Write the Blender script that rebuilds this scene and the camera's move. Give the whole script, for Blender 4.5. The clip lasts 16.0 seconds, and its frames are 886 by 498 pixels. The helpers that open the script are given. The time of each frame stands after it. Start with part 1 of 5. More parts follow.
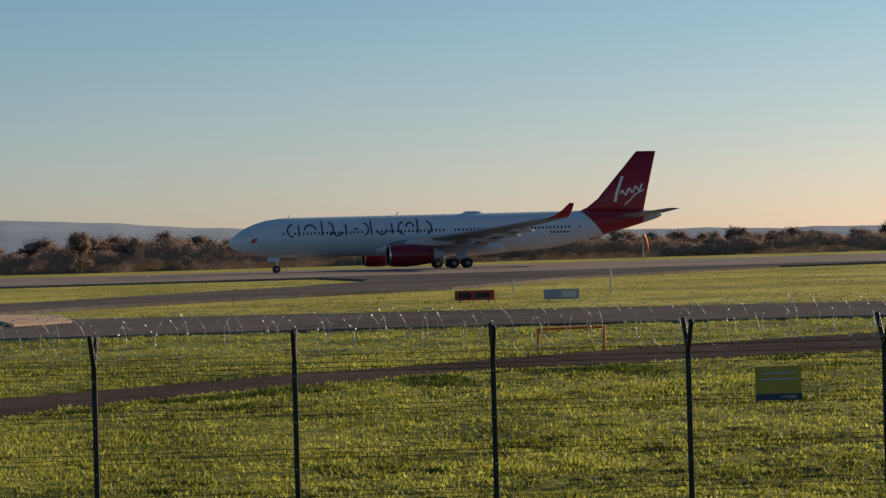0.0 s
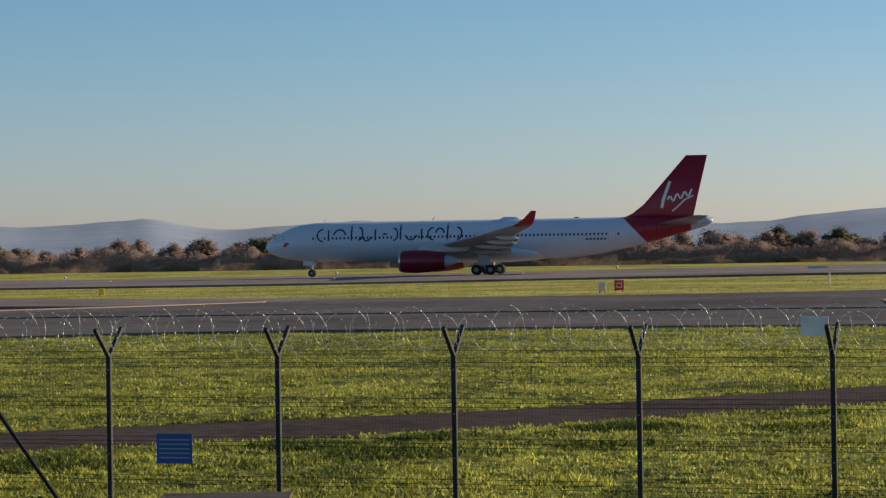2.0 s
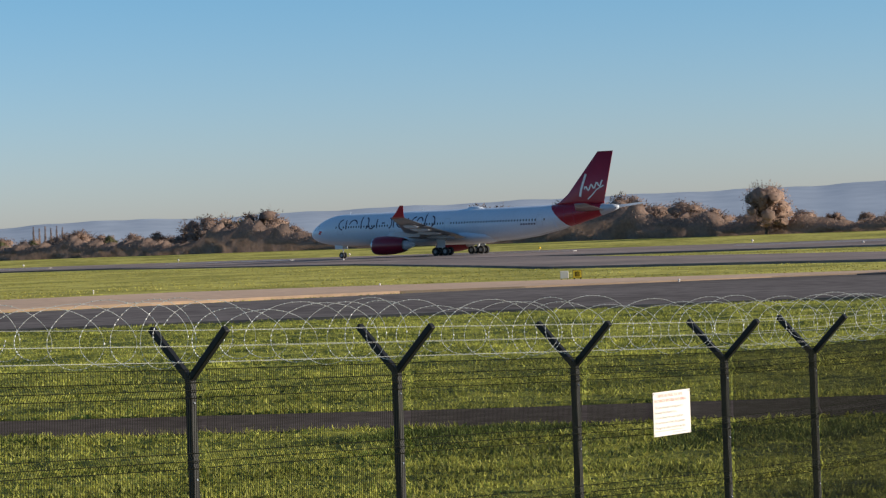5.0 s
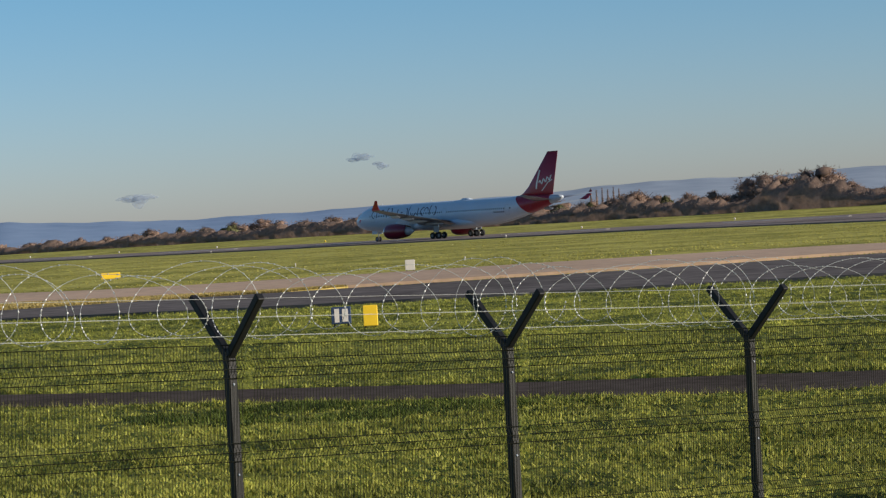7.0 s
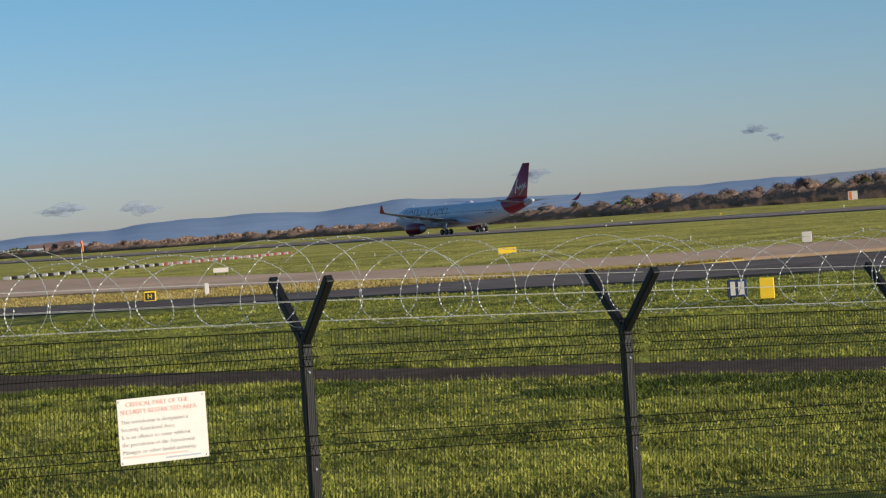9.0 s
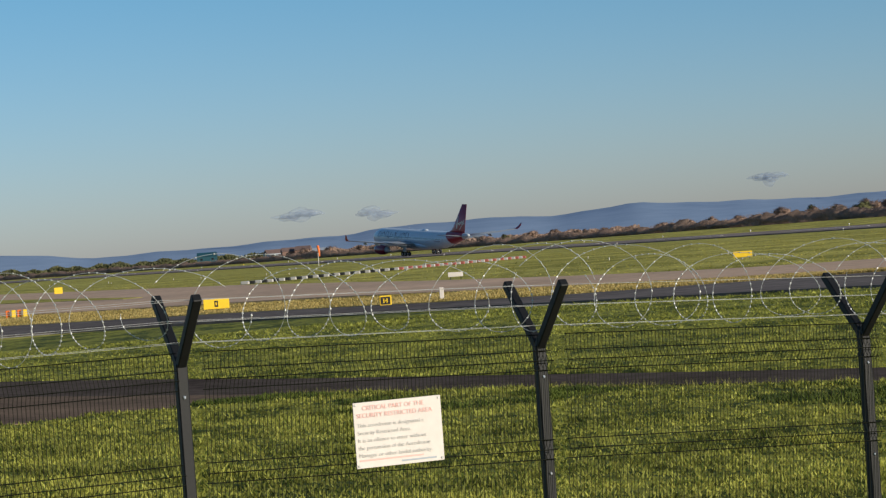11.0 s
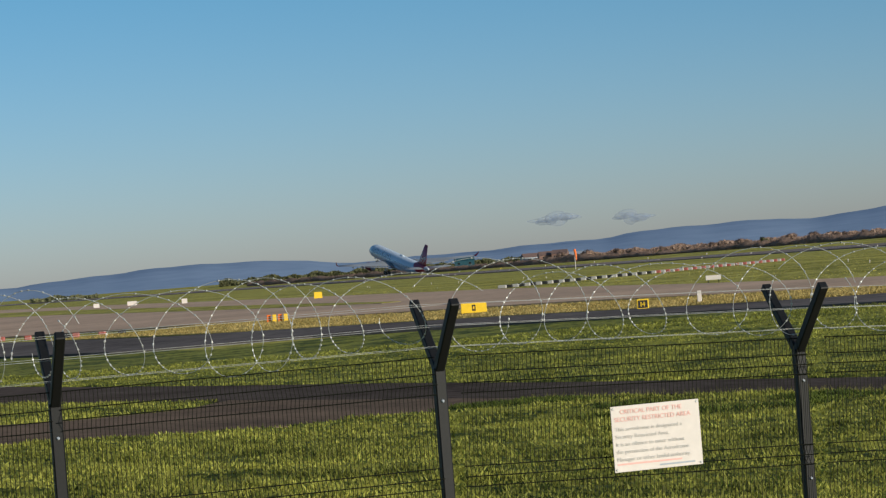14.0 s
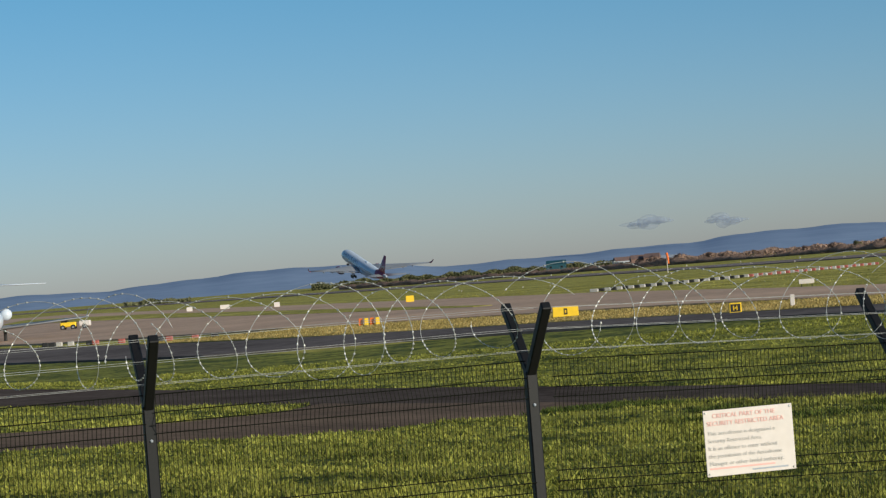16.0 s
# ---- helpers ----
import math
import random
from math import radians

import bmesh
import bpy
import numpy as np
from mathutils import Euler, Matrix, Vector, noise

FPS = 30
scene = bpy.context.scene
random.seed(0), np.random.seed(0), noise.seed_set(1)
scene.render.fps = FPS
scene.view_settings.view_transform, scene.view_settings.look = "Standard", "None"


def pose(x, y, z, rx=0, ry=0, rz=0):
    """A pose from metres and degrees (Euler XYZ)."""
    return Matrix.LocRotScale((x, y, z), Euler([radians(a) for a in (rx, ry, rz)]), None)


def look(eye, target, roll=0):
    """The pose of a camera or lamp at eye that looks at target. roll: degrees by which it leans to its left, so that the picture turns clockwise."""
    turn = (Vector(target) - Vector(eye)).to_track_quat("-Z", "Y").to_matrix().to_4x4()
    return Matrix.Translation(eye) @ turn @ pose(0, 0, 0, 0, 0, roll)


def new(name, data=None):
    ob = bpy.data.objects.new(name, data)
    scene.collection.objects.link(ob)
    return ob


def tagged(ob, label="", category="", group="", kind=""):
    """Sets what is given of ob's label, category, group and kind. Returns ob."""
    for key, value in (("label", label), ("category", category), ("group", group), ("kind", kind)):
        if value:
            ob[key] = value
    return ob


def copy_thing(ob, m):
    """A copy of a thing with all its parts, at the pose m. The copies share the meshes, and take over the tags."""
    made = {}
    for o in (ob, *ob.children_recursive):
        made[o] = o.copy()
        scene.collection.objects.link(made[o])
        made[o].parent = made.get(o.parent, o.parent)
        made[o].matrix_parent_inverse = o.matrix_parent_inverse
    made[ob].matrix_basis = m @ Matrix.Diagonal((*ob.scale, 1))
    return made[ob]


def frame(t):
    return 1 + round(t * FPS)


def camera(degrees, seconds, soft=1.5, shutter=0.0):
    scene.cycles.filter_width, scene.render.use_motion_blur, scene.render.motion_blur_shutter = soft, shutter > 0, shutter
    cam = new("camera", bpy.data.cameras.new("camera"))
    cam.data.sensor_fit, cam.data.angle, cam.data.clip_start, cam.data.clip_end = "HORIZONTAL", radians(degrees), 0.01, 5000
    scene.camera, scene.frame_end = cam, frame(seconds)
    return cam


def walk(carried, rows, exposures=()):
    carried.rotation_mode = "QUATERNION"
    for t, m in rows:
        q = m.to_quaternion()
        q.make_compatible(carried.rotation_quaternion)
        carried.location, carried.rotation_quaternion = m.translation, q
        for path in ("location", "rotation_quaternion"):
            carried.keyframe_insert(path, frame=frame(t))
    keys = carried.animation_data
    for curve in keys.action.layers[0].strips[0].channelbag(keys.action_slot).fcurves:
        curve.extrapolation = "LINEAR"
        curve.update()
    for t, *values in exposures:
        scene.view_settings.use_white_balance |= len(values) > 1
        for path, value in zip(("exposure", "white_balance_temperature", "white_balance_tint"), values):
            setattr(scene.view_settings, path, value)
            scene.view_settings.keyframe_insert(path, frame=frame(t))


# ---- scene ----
# The camera stands on a low mound beside an airfield and pans after a departing airliner.
EYE = Vector((0, 0, 4.0))
cam = camera(20.2, 16.0, soft=1.3)
# seconds, turn to the left from straight across the runway, tilt up, lean (degrees)
PAN = [(0.0, -12.30, 0.07, -1.58), (0.3, -9.45, 0.03, -1.63), (0.5, -7.29, -0.00, -1.50), (0.7, -5.27, 0.06, -1.19), (1.0, -1.83, 0.06, -1.19), (1.2, 0.50, 0.12, -1.18), (1.5, 3.47, 0.14, -0.99), (1.7, 5.18, 0.19, -0.94), (2.0, 8.37, 0.17, -0.89), (2.5, 13.62, 0.14, -0.89), (3.0, 17.91, 0.10, -0.96), (3.5, 22.32, -0.01, -1.24), (4.0, 26.82, -0.07, -1.60), (4.5, 31.10, -0.16, -1.91), (5.0, 35.27, -0.29, -2.11), (5.2, 36.57, -0.33, -2.17), (7.3, 49.90, -0.63, -3.54), (7.5, 51.04, -0.63, -3.60), (8.0, 53.21, -0.66, -3.91), (8.5, 55.61, -0.64, -4.10), (9.0, 57.17, -0.64, -4.07), (9.5, 58.89, -0.54, -3.92), (10.0, 60.36, -0.35, -3.91), (10.2, 60.91, -0.34, -3.93), (12.3, 64.97, 0.26, -4.58), (12.5, 65.50, 0.27, -4.52), (13.0, 66.50, 0.29, -4.53), (13.5, 67.38, 0.34, -4.48), (14.0, 68.43, 0.38, -4.51), (14.5, 69.05, 0.37, -4.52), (15.0, 69.68, 0.40, -4.47), (15.5, 70.00, 0.49, -4.45), (16.0, 70.53, 0.63, -4.50)]


def facing(turn, tilt, lean):
    a, b = radians(turn), radians(tilt)
    return look(EYE, EYE + Vector((-math.sin(a) * math.cos(b), math.cos(a) * math.cos(b), math.sin(b))), lean)


walk(cam, [(t, facing(a, b, c)) for t, a, b, c in PAN], [(0, -0.01, 7300, 15), (0.5, 0.17, 7300, 15), (1.5, 0.26, 6900, 15), (2.5, 0.42, 6550, 14), (3.5, 0.55, 6300, 13), (5.0, 0.58, 6200, 13), (7.5, 0.25, 6200, 12), (9.0, 0.23, 6150, 12), (10.0, 0.22, 6150, 11), (12.5, -0.02, 6080, 9), (14.5, -0.02, 6030, 8), (16.0, -0.02, 6030, 8)])

# ---- daylight: low winter sun beyond the runway ----
SUN_AZ, SUN_EL = radians(62), radians(15)
world = bpy.data.worlds.new("world")
scene.world = world
world.use_nodes = True
wn = world.node_tree
sky = wn.nodes.new("ShaderNodeTexSky")
sky.sky_type, sky.sun_disc = "NISHITA", False
sky.sun_elevation, sky.sun_rotation = SUN_EL, SUN_AZ
sky.air_density, sky.dust_density, sky.ozone_density = 0.75, 0.5, 3.0
# clear winter air: pale rosy haze at the horizon all round, clean blue above it
way, split = wn.nodes.new("ShaderNodeTexCoord"), wn.nodes.new("ShaderNodeSeparateXYZ")
height, tone, tint = wn.nodes.new("ShaderNodeMapRange"), wn.nodes.new("ShaderNodeMix"), wn.nodes.new("ShaderNodeMix")
height.inputs[1].default_value, height.inputs[2].default_value = 0.0, 0.13
tone.data_type = tint.data_type = "RGBA"
tint.blend_type = "MULTIPLY"
tint.inputs[0].default_value = 1.0
tone.inputs[6].default_value, tone.inputs[7].default_value = (1.16, 1.0, 1.03, 1), (0.74, 1.05, 1.05, 1)
wn.links.new(way.outputs["Generated"], split.inputs[0])
wn.links.new(split.outputs[2], height.inputs[0])
wn.links.new(height.outputs[0], tone.inputs[0])
wn.links.new(sky.outputs[0], tint.inputs[6])
wn.links.new(tone.outputs[2], tint.inputs[7])
wn.links.new(tint.outputs[2], wn.nodes["Background"].inputs[0])
wn.nodes["Background"].inputs[1].default_value = 0.088
sun = new("sun", bpy.data.lights.new("sun", "SUN"))
sun.data.energy, sun.data.angle, sun.data.color = 5.0, radians(0.6), (1.0, 0.88, 0.68)
to_sun = Vector((math.sin(SUN_AZ) * math.cos(SUN_EL), math.cos(SUN_AZ) * math.cos(SUN_EL), math.sin(SUN_EL)))
sun.matrix_world = look(to_sun * 100, (0, 0, 0))


# ---- materials ----
def mat(name, col, rough=0.6, metal=0.0, var=0.15, scale=3.0, fine=40.0, bump=0.0, col2=None, spec=0.5, trans=0.0, per=0.0, hard=0.3, island=0.0):
    m = bpy.data.materials.new(name)
    m.use_nodes = True
    nt = m.node_tree
    b = nt.nodes["Principled BSDF"]
    b.inputs["Roughness"].default_value, b.inputs["Metallic"].default_value = rough, metal
    b.inputs["Specular IOR Level"].default_value = spec
    tc = nt.nodes.new("ShaderNodeTexCoord")
    n1, n2 = nt.nodes.new("ShaderNodeTexNoise"), nt.nodes.new("ShaderNodeTexNoise")
    for n, sc in ((n1, scale), (n2, fine)):
        n.inputs["Scale"].default_value, n.inputs["Detail"].default_value = sc, 5
        nt.links.new(tc.outputs["Object"], n.inputs["Vector"])
    add = nt.nodes.new("ShaderNodeMath")
    add.operation = "ADD"
    nt.links.new(n1.outputs["Fac"], add.inputs[0])
    nt.links.new(n2.outputs["Fac"], add.inputs[1])
    ramp = nt.nodes.new("ShaderNodeMapRange")
    ramp.inputs[1].default_value, ramp.inputs[2].default_value = 1.0 - hard, 1.0 + hard
    nt.links.new(add.outputs[0], ramp.inputs[0])
    mix = nt.nodes.new("ShaderNodeMix")
    mix.data_type = "RGBA"
    dark = col2 or tuple(c * (1 - var) for c in col)
    lite = col if col2 else tuple(min(1, c * (1 + var)) for c in col)
    mix.inputs[6].default_value, mix.inputs[7].default_value = (*dark, 1), (*lite, 1)
    nt.links.new(ramp.outputs[0], mix.inputs[0])
    out = mix.outputs[2]
    if per or island:
        info = nt.nodes.new("ShaderNodeNewGeometry" if island else "ShaderNodeObjectInfo")
        hs = nt.nodes.new("ShaderNodeHueSaturation")
        mr = nt.nodes.new("ShaderNodeMapRange")
        mr.inputs[3].default_value, mr.inputs[4].default_value = 1 - (per or island), 1 + (per or island)
        nt.links.new(info.outputs["Random Per Island" if island else "Random"], mr.inputs[0])
        nt.links.new(mr.outputs[0], hs.inputs["Value"])
        nt.links.new(out, hs.inputs["Color"])
        out = hs.outputs[0]
    nt.links.new(out, b.inputs["Base Color"])
    if bump:
        bp = nt.nodes.new("ShaderNodeBump")
        bp.inputs["Strength"].default_value, bp.inputs["Distance"].default_value = bump, 0.05
        nt.links.new(n2.outputs["Fac"], bp.inputs["Height"])
        nt.links.new(bp.outputs[0], b.inputs["Normal"])
    if trans:
        tr = nt.nodes.new("ShaderNodeBsdfTranslucent")
        ms = nt.nodes.new("ShaderNodeMixShader")
        ms.inputs[0].default_value = trans
        nt.links.new(out, tr.inputs[0])
        nt.links.new(b.outputs[0], ms.inputs[1])
        nt.links.new(tr.outputs[0], ms.inputs[2])
        nt.links.new(ms.outputs[0], nt.nodes["Material Output"].inputs[0])
    return m


M = dict(
    grass=mat("grass", (0.27, 0.26, 0.04), 0.9, scale=0.3, fine=2.4, col2=(0.05, 0.065, 0.011), bump=1.0, spec=0.1, hard=0.14),
    mown=mat("mown_grass", (0.48, 0.415, 0.10), 0.95, scale=0.07, fine=0.7, col2=(0.21, 0.195, 0.04), bump=1.0, hard=0.15, spec=0.05),
    blade=mat("grass_blades", (0.44, 0.425, 0.08), 0.6, scale=0.3, fine=1.6, col2=(0.15, 0.16, 0.026), trans=0.5, spec=0.25, hard=0.2, island=0.55),
    mownblade=mat("mown_grass_blades", (0.48, 0.42, 0.10), 0.7, scale=0.05, fine=0.4, col2=(0.2, 0.185, 0.035), trans=0.4, spec=0.2, hard=0.2, island=0.5),
    dryblade=mat("dry_grass_blades", (0.52, 0.39, 0.15), 0.7, scale=0.05, fine=0.4, col2=(0.34, 0.26, 0.08), trans=0.4, spec=0.2, hard=0.2, island=0.35),
    verge=mat("dry_grass_turf", (0.52, 0.385, 0.135), 0.95, scale=0.1, fine=0.8, col2=(0.31, 0.245, 0.08), spec=0.05),
    fadedred=mat("faded_red_plastic", (0.36, 0.10, 0.08), 0.7, var=0.15),
    fadedwhite=mat("dull_white_plastic", (0.42, 0.40, 0.38), 0.7, var=0.15),
    # dark green that stands for the shaded slope below the road
    bankshade=mat("bank_shade_grass", (0.13, 0.16, 0.025), 0.7, scale=0.5, fine=2.0, col2=(0.035, 0.055, 0.01), trans=0.3, spec=0.2, hard=0.22),
    straw=mat("dry_grass", (0.30, 0.26, 0.08), 0.7, scale=0.6, fine=5, col2=(0.14, 0.15, 0.03), trans=0.3, spec=0.2),
    scrub=mat("winter_scrub", (0.33, 0.225, 0.175), 0.95, scale=0.2, fine=1.2, col2=(0.19, 0.138, 0.113), trans=0.25, spec=0.0),
    asphalt=mat("asphalt", (0.19, 0.165, 0.158), 1.0, scale=0.06, fine=0.9, col2=(0.088, 0.077, 0.075), bump=0.2, spec=0.0),
    runway=mat("runway_asphalt", (0.31, 0.237, 0.207), 1.0, scale=0.03, fine=0.3, col2=(0.14, 0.115, 0.108), bump=0.2, spec=0.06),
    roadtar=mat("worn_tarmac", (0.12, 0.095, 0.085), 1.0, scale=0.2, fine=2.5, col2=(0.053, 0.042, 0.038), bump=0.3, spec=0.0),
    spurtar=mat("brown_worn_tarmac", (0.21, 0.148, 0.11), 1.0, scale=0.2, fine=2.5, col2=(0.10, 0.074, 0.06), bump=0.3, spec=0.0),
    concrete=mat("concrete", (0.60, 0.405, 0.28), 0.95, scale=0.05, fine=1.0, col2=(0.39, 0.27, 0.19), bump=0.2, spec=0.1),
    paint=mat("white_line_paint", (0.75, 0.74, 0.7), 0.7, scale=0.5, fine=4, var=0.2),
    fusel=mat("white_aircraft_paint", (0.57, 0.625, 0.70), 0.3, scale=0.25, fine=3, var=0.05),
    belly=mat("grey_aircraft_paint", (0.42, 0.45, 0.5), 0.35, scale=0.3, fine=4, var=0.08),
    red=mat("red_aircraft_paint", (0.30, 0.010, 0.026), 0.3, scale=0.3, fine=3, var=0.1),
    enginered=mat("dark_red_engine_paint", (0.19, 0.006, 0.02), 0.32, scale=0.3, fine=3, var=0.12),
    title=mat("dark_purple_paint", (0.035, 0.02, 0.06), 0.35, var=0.1),
    wing=mat("wing_paint", (0.23, 0.24, 0.26), 0.35, scale=0.4, fine=5, var=0.12),
    dark=mat("dark_glass", (0.012, 0.014, 0.018), 0.12, var=0.2),
    metal=mat("bare_metal", (0.55, 0.56, 0.58), 0.3, metal=1.0, var=0.15),
    tyre=mat("tyre_rubber", (0.02, 0.02, 0.021), 0.85, var=0.25, fine=20),
    post=mat("dark_fence_paint", (0.007, 0.007, 0.008), 0.55, scale=2, fine=60, var=0.35, spec=0.3),
    greypost=mat("weathered_fence_paint", (0.02, 0.0205, 0.022), 0.55, scale=2, fine=60, var=0.3, spec=0.3),
    wire=mat("fence_wire", (0.016, 0.017, 0.013), 1.0, var=0.3, spec=0.0),
    razor=mat("galvanised_wire", (0.52, 0.52, 0.5), 0.5, metal=0.2, var=0.2, fine=90),
    signw=mat("white_sign_face", (0.64, 0.58, 0.54), 0.6, scale=2, fine=15, var=0.05, spec=0.3),
    signred=mat("red_lettering", (0.72, 0.38, 0.34), 0.5, var=0.05),
    signtxt=mat("black_lettering", (0.47, 0.45, 0.43), 0.5, var=0.05),
    yellow=mat("yellow_sign", (0.85, 0.55, 0.02), 0.5, var=0.08),
    # sign yellow darkened to the tone of its backlit face
    shadeyellow=mat("backlit_yellow_sign", (0.34, 0.27, 0.045), 0.6, var=0.12),
    navy=mat("dark_blue_strip", (0.02, 0.04, 0.10), 0.6, var=0.1),
    blue=mat("blue_sign", (0.02, 0.09, 0.35), 0.5, var=0.08),
    orange=mat("orange_paint", (0.75, 0.16, 0.02), 0.5, var=0.1),
    signr=mat("red_sign", (0.6, 0.03, 0.02), 0.5, var=0.08),
    grey=mat("grey_sign_back", (0.32, 0.35, 0.4), 0.5, var=0.1),
    wood=mat("weathered_wood", (0.10, 0.065, 0.045), 0.8, scale=1.5, fine=25, var=0.3, bump=0.3),
    bark=mat("bark", (0.09, 0.065, 0.05), 0.9, scale=2, fine=15, var=0.3),
    # twig brown made paler, in place of haze over the distant trees
    twig=mat("hazed_bare_twigs", (0.42, 0.287, 0.225), 0.95, scale=0.25, fine=1.6, col2=(0.28, 0.198, 0.16), trans=0.35, per=0.14, spec=0.05),
    ever=mat("evergreen_leaves", (0.12, 0.12, 0.06), 0.9, scale=0.5, fine=2, var=0.3, trans=0.2, per=0.3, spec=0.05),
    # distance haze is mixed into both ridge colours
    hill=mat("haze_tinted_hillside", (0.38, 0.42, 0.485), 1.0, scale=0.004, fine=0.02, col2=(0.295, 0.335, 0.40), spec=0.0),
    bluehill=mat("haze_blue_moor", (0.27, 0.35, 0.49), 1.0, scale=0.004, fine=0.02, col2=(0.215, 0.29, 0.42), spec=0.0),
    cloud=mat("thin_cloud", (0.36, 0.42, 0.53), 1.0, scale=0.01, fine=0.05, var=0.1, spec=0.0),
    teal=mat("teal_roof_sheet", (0.012, 0.06, 0.085), 0.5, scale=0.5, fine=5, var=0.15),
    brick=mat("red_brick_wall", (0.2, 0.12, 0.1), 0.9, scale=0.5, fine=5, var=0.2),
    slate=mat("roof_tiles", (0.14, 0.09, 0.08), 0.8, scale=0.5, fine=6, var=0.2),
)


# the clouds are thin: most light passes
ct = M["cloud"].node_tree
see, thin_mix = ct.nodes.new("ShaderNodeBsdfTransparent"), ct.nodes.new("ShaderNodeMixShader")
thin_mix.inputs[0].default_value = 0.17
ct.links.new(see.outputs[0], thin_mix.inputs[1])
ct.links.new(ct.nodes["Principled BSDF"].outputs[0], thin_mix.inputs[2])
ct.links.new(thin_mix.outputs[0], ct.nodes["Material Output"].inputs[0])


# ---- building blocks ----
def raw(name, v, f, material, parent=None, label="", smooth=False, mats=None, idx=None):
    me = bpy.data.meshes.new(name)
    me.from_pydata([tuple(p) for p in v], [], f)
    for m in (mats or [material]):
        me.materials.append(m)
    if idx is not None:
        me.polygons.foreach_set("material_index", idx)
    if smooth:
        me.polygons.foreach_set("use_smooth", [True] * len(me.polygons))
    me.update()
    ob = new(name, me)
    if parent:
        ob.parent = parent
    if label:
        ob["label"] = label
    return ob


def part(name, bm, material, parent, label="", smooth=False):
    bmesh.ops.recalc_face_normals(bm, faces=bm.faces)
    me = bpy.data.meshes.new(name)
    bm.to_mesh(me)
    bm.free()
    me.materials.append(material)
    if smooth:
        me.polygons.foreach_set("use_smooth", [True] * len(me.polygons))
    ob = new(name, me)
    if parent:
        ob.parent = parent
    if label:
        ob["label"] = label
    return ob


def face_out(ob, normals):
    """Soft light on foliage: each leaf is lit as the mass that it belongs to."""
    ob.data.normals_split_custom_set_from_vertices([tuple(q) for q in normals])
    return ob


def share(ob, m, parent):
    c = ob.copy()
    scene.collection.objects.link(c)
    c.parent = parent
    c.matrix_basis = m
    return c


def box(bm, cx, cy, cz, sx, sy, sz, m=None, bev=0.0):
    r = bmesh.ops.create_cube(bm, size=1)["verts"]
    bmesh.ops.scale(bm, vec=(sx, sy, sz), verts=r)
    bmesh.ops.translate(bm, vec=(cx, cy, cz), verts=r)
    if bev:
        es = list({e for q in r for e in q.link_edges})
        g = bmesh.ops.bevel(bm, geom=es, offset=bev, segments=1, affect="EDGES")
        r = list({q for q in g["verts"]} | {q for q in r if q.is_valid})
    if m:
        bmesh.ops.transform(bm, matrix=m, verts=[q for q in r if q.is_valid])
    return bm


def bx(cx, cy, cz, sx, sy, sz, m=None, bev=0.0):
    return box(bmesh.new(), cx, cy, cz, sx, sy, sz, m, bev)


def empty(name, label, category, m=None, group=""):
    ob = new(name)
    tagged(ob, label, category, group)
    if m:
        ob.matrix_basis = m
    return ob


def tube(pts, r, n=5, close=True):
    """Vertices and faces of a tube along points; r is one radius or one for each point."""
    pts = [Vector(p) for p in pts]
    rs = r if isinstance(r, (list, tuple)) else [r] * len(pts)
    v, f = [], []
    for i, p in enumerate(pts):
        d = (pts[min(i + 1, len(pts) - 1)] - pts[max(i - 1, 0)]).normalized()
        a = d.cross(Vector((0, 0, 1)) if abs(d.z) < 0.9 else Vector((1, 0, 0))).normalized()
        b = d.cross(a)
        for k in range(n):
            w = 2 * math.pi * k / n
            v.append(p + rs[i] * (a * math.cos(w) + b * math.sin(w)))
    for i in range(len(pts) - 1):
        for k in range(n):
            f.append((i * n + k, i * n + (k + 1) % n, (i + 1) * n + (k + 1) % n, (i + 1) * n + k))
    f.append(tuple(range(n - 1, -1, -1)))
    f.append(tuple(range((len(pts) - 1) * n, len(pts) * n)))
    return v, f


def join(*vf):
    v, f = [], []
    for a, b in vf:
        o = len(v)
        v += a
        f += [tuple(i + o for i in q) for q in b]
    return v, f


def loft(rings):
    """Closed rings of equal count, capped."""
    n = len(rings[0])
    v = [p for r in rings for p in r]
    f = [(i * n + k, (i + 1) * n + k, (i + 1) * n + (k + 1) % n, i * n + (k + 1) % n) for i in range(len(rings) - 1) for k in range(n)]
    f += [tuple(range(n)), tuple(range(len(v) - 1, len(v) - n - 1, -1))]
    return v, f


def lattice(x, y, seed):
    """Smooth value noise from 0 to 1, one value for each point."""
    ix, iy = np.floor(x), np.floor(y)
    fx, fy = x - ix, y - iy
    fx, fy = fx * fx * (3 - 2 * fx), fy * fy * (3 - 2 * fy)

    def h(a, b):
        q = np.sin(a * 127.1 + b * 311.7 + seed * 74.7) * 43758.5453
        return q - np.floor(q)
    return (h(ix, iy) * (1 - fx) + h(ix + 1, iy) * fx) * (1 - fy) + (h(ix, iy + 1) * (1 - fx) + h(ix + 1, iy + 1) * fx) * fy


# ---- the lie of the land ----
ZY = [-60, -1, 4, 14.5, 23, 36, 60, 110, 200, 330]
ZZ = [2.3, 2.3, 1.1, 0.6, 0.22, 0.1, 0.4, 0.8, 1.3, 1.8]


def land(x, y):
    dip = np.interp(x, [-420, -200, -60, 0], [-1.5, -1.2, -0.8, -0.35]) * np.interp(y, [110, 300, 400, 480], [0, 1, 1, 0])
    return np.interp(y, ZY, ZZ) + dip


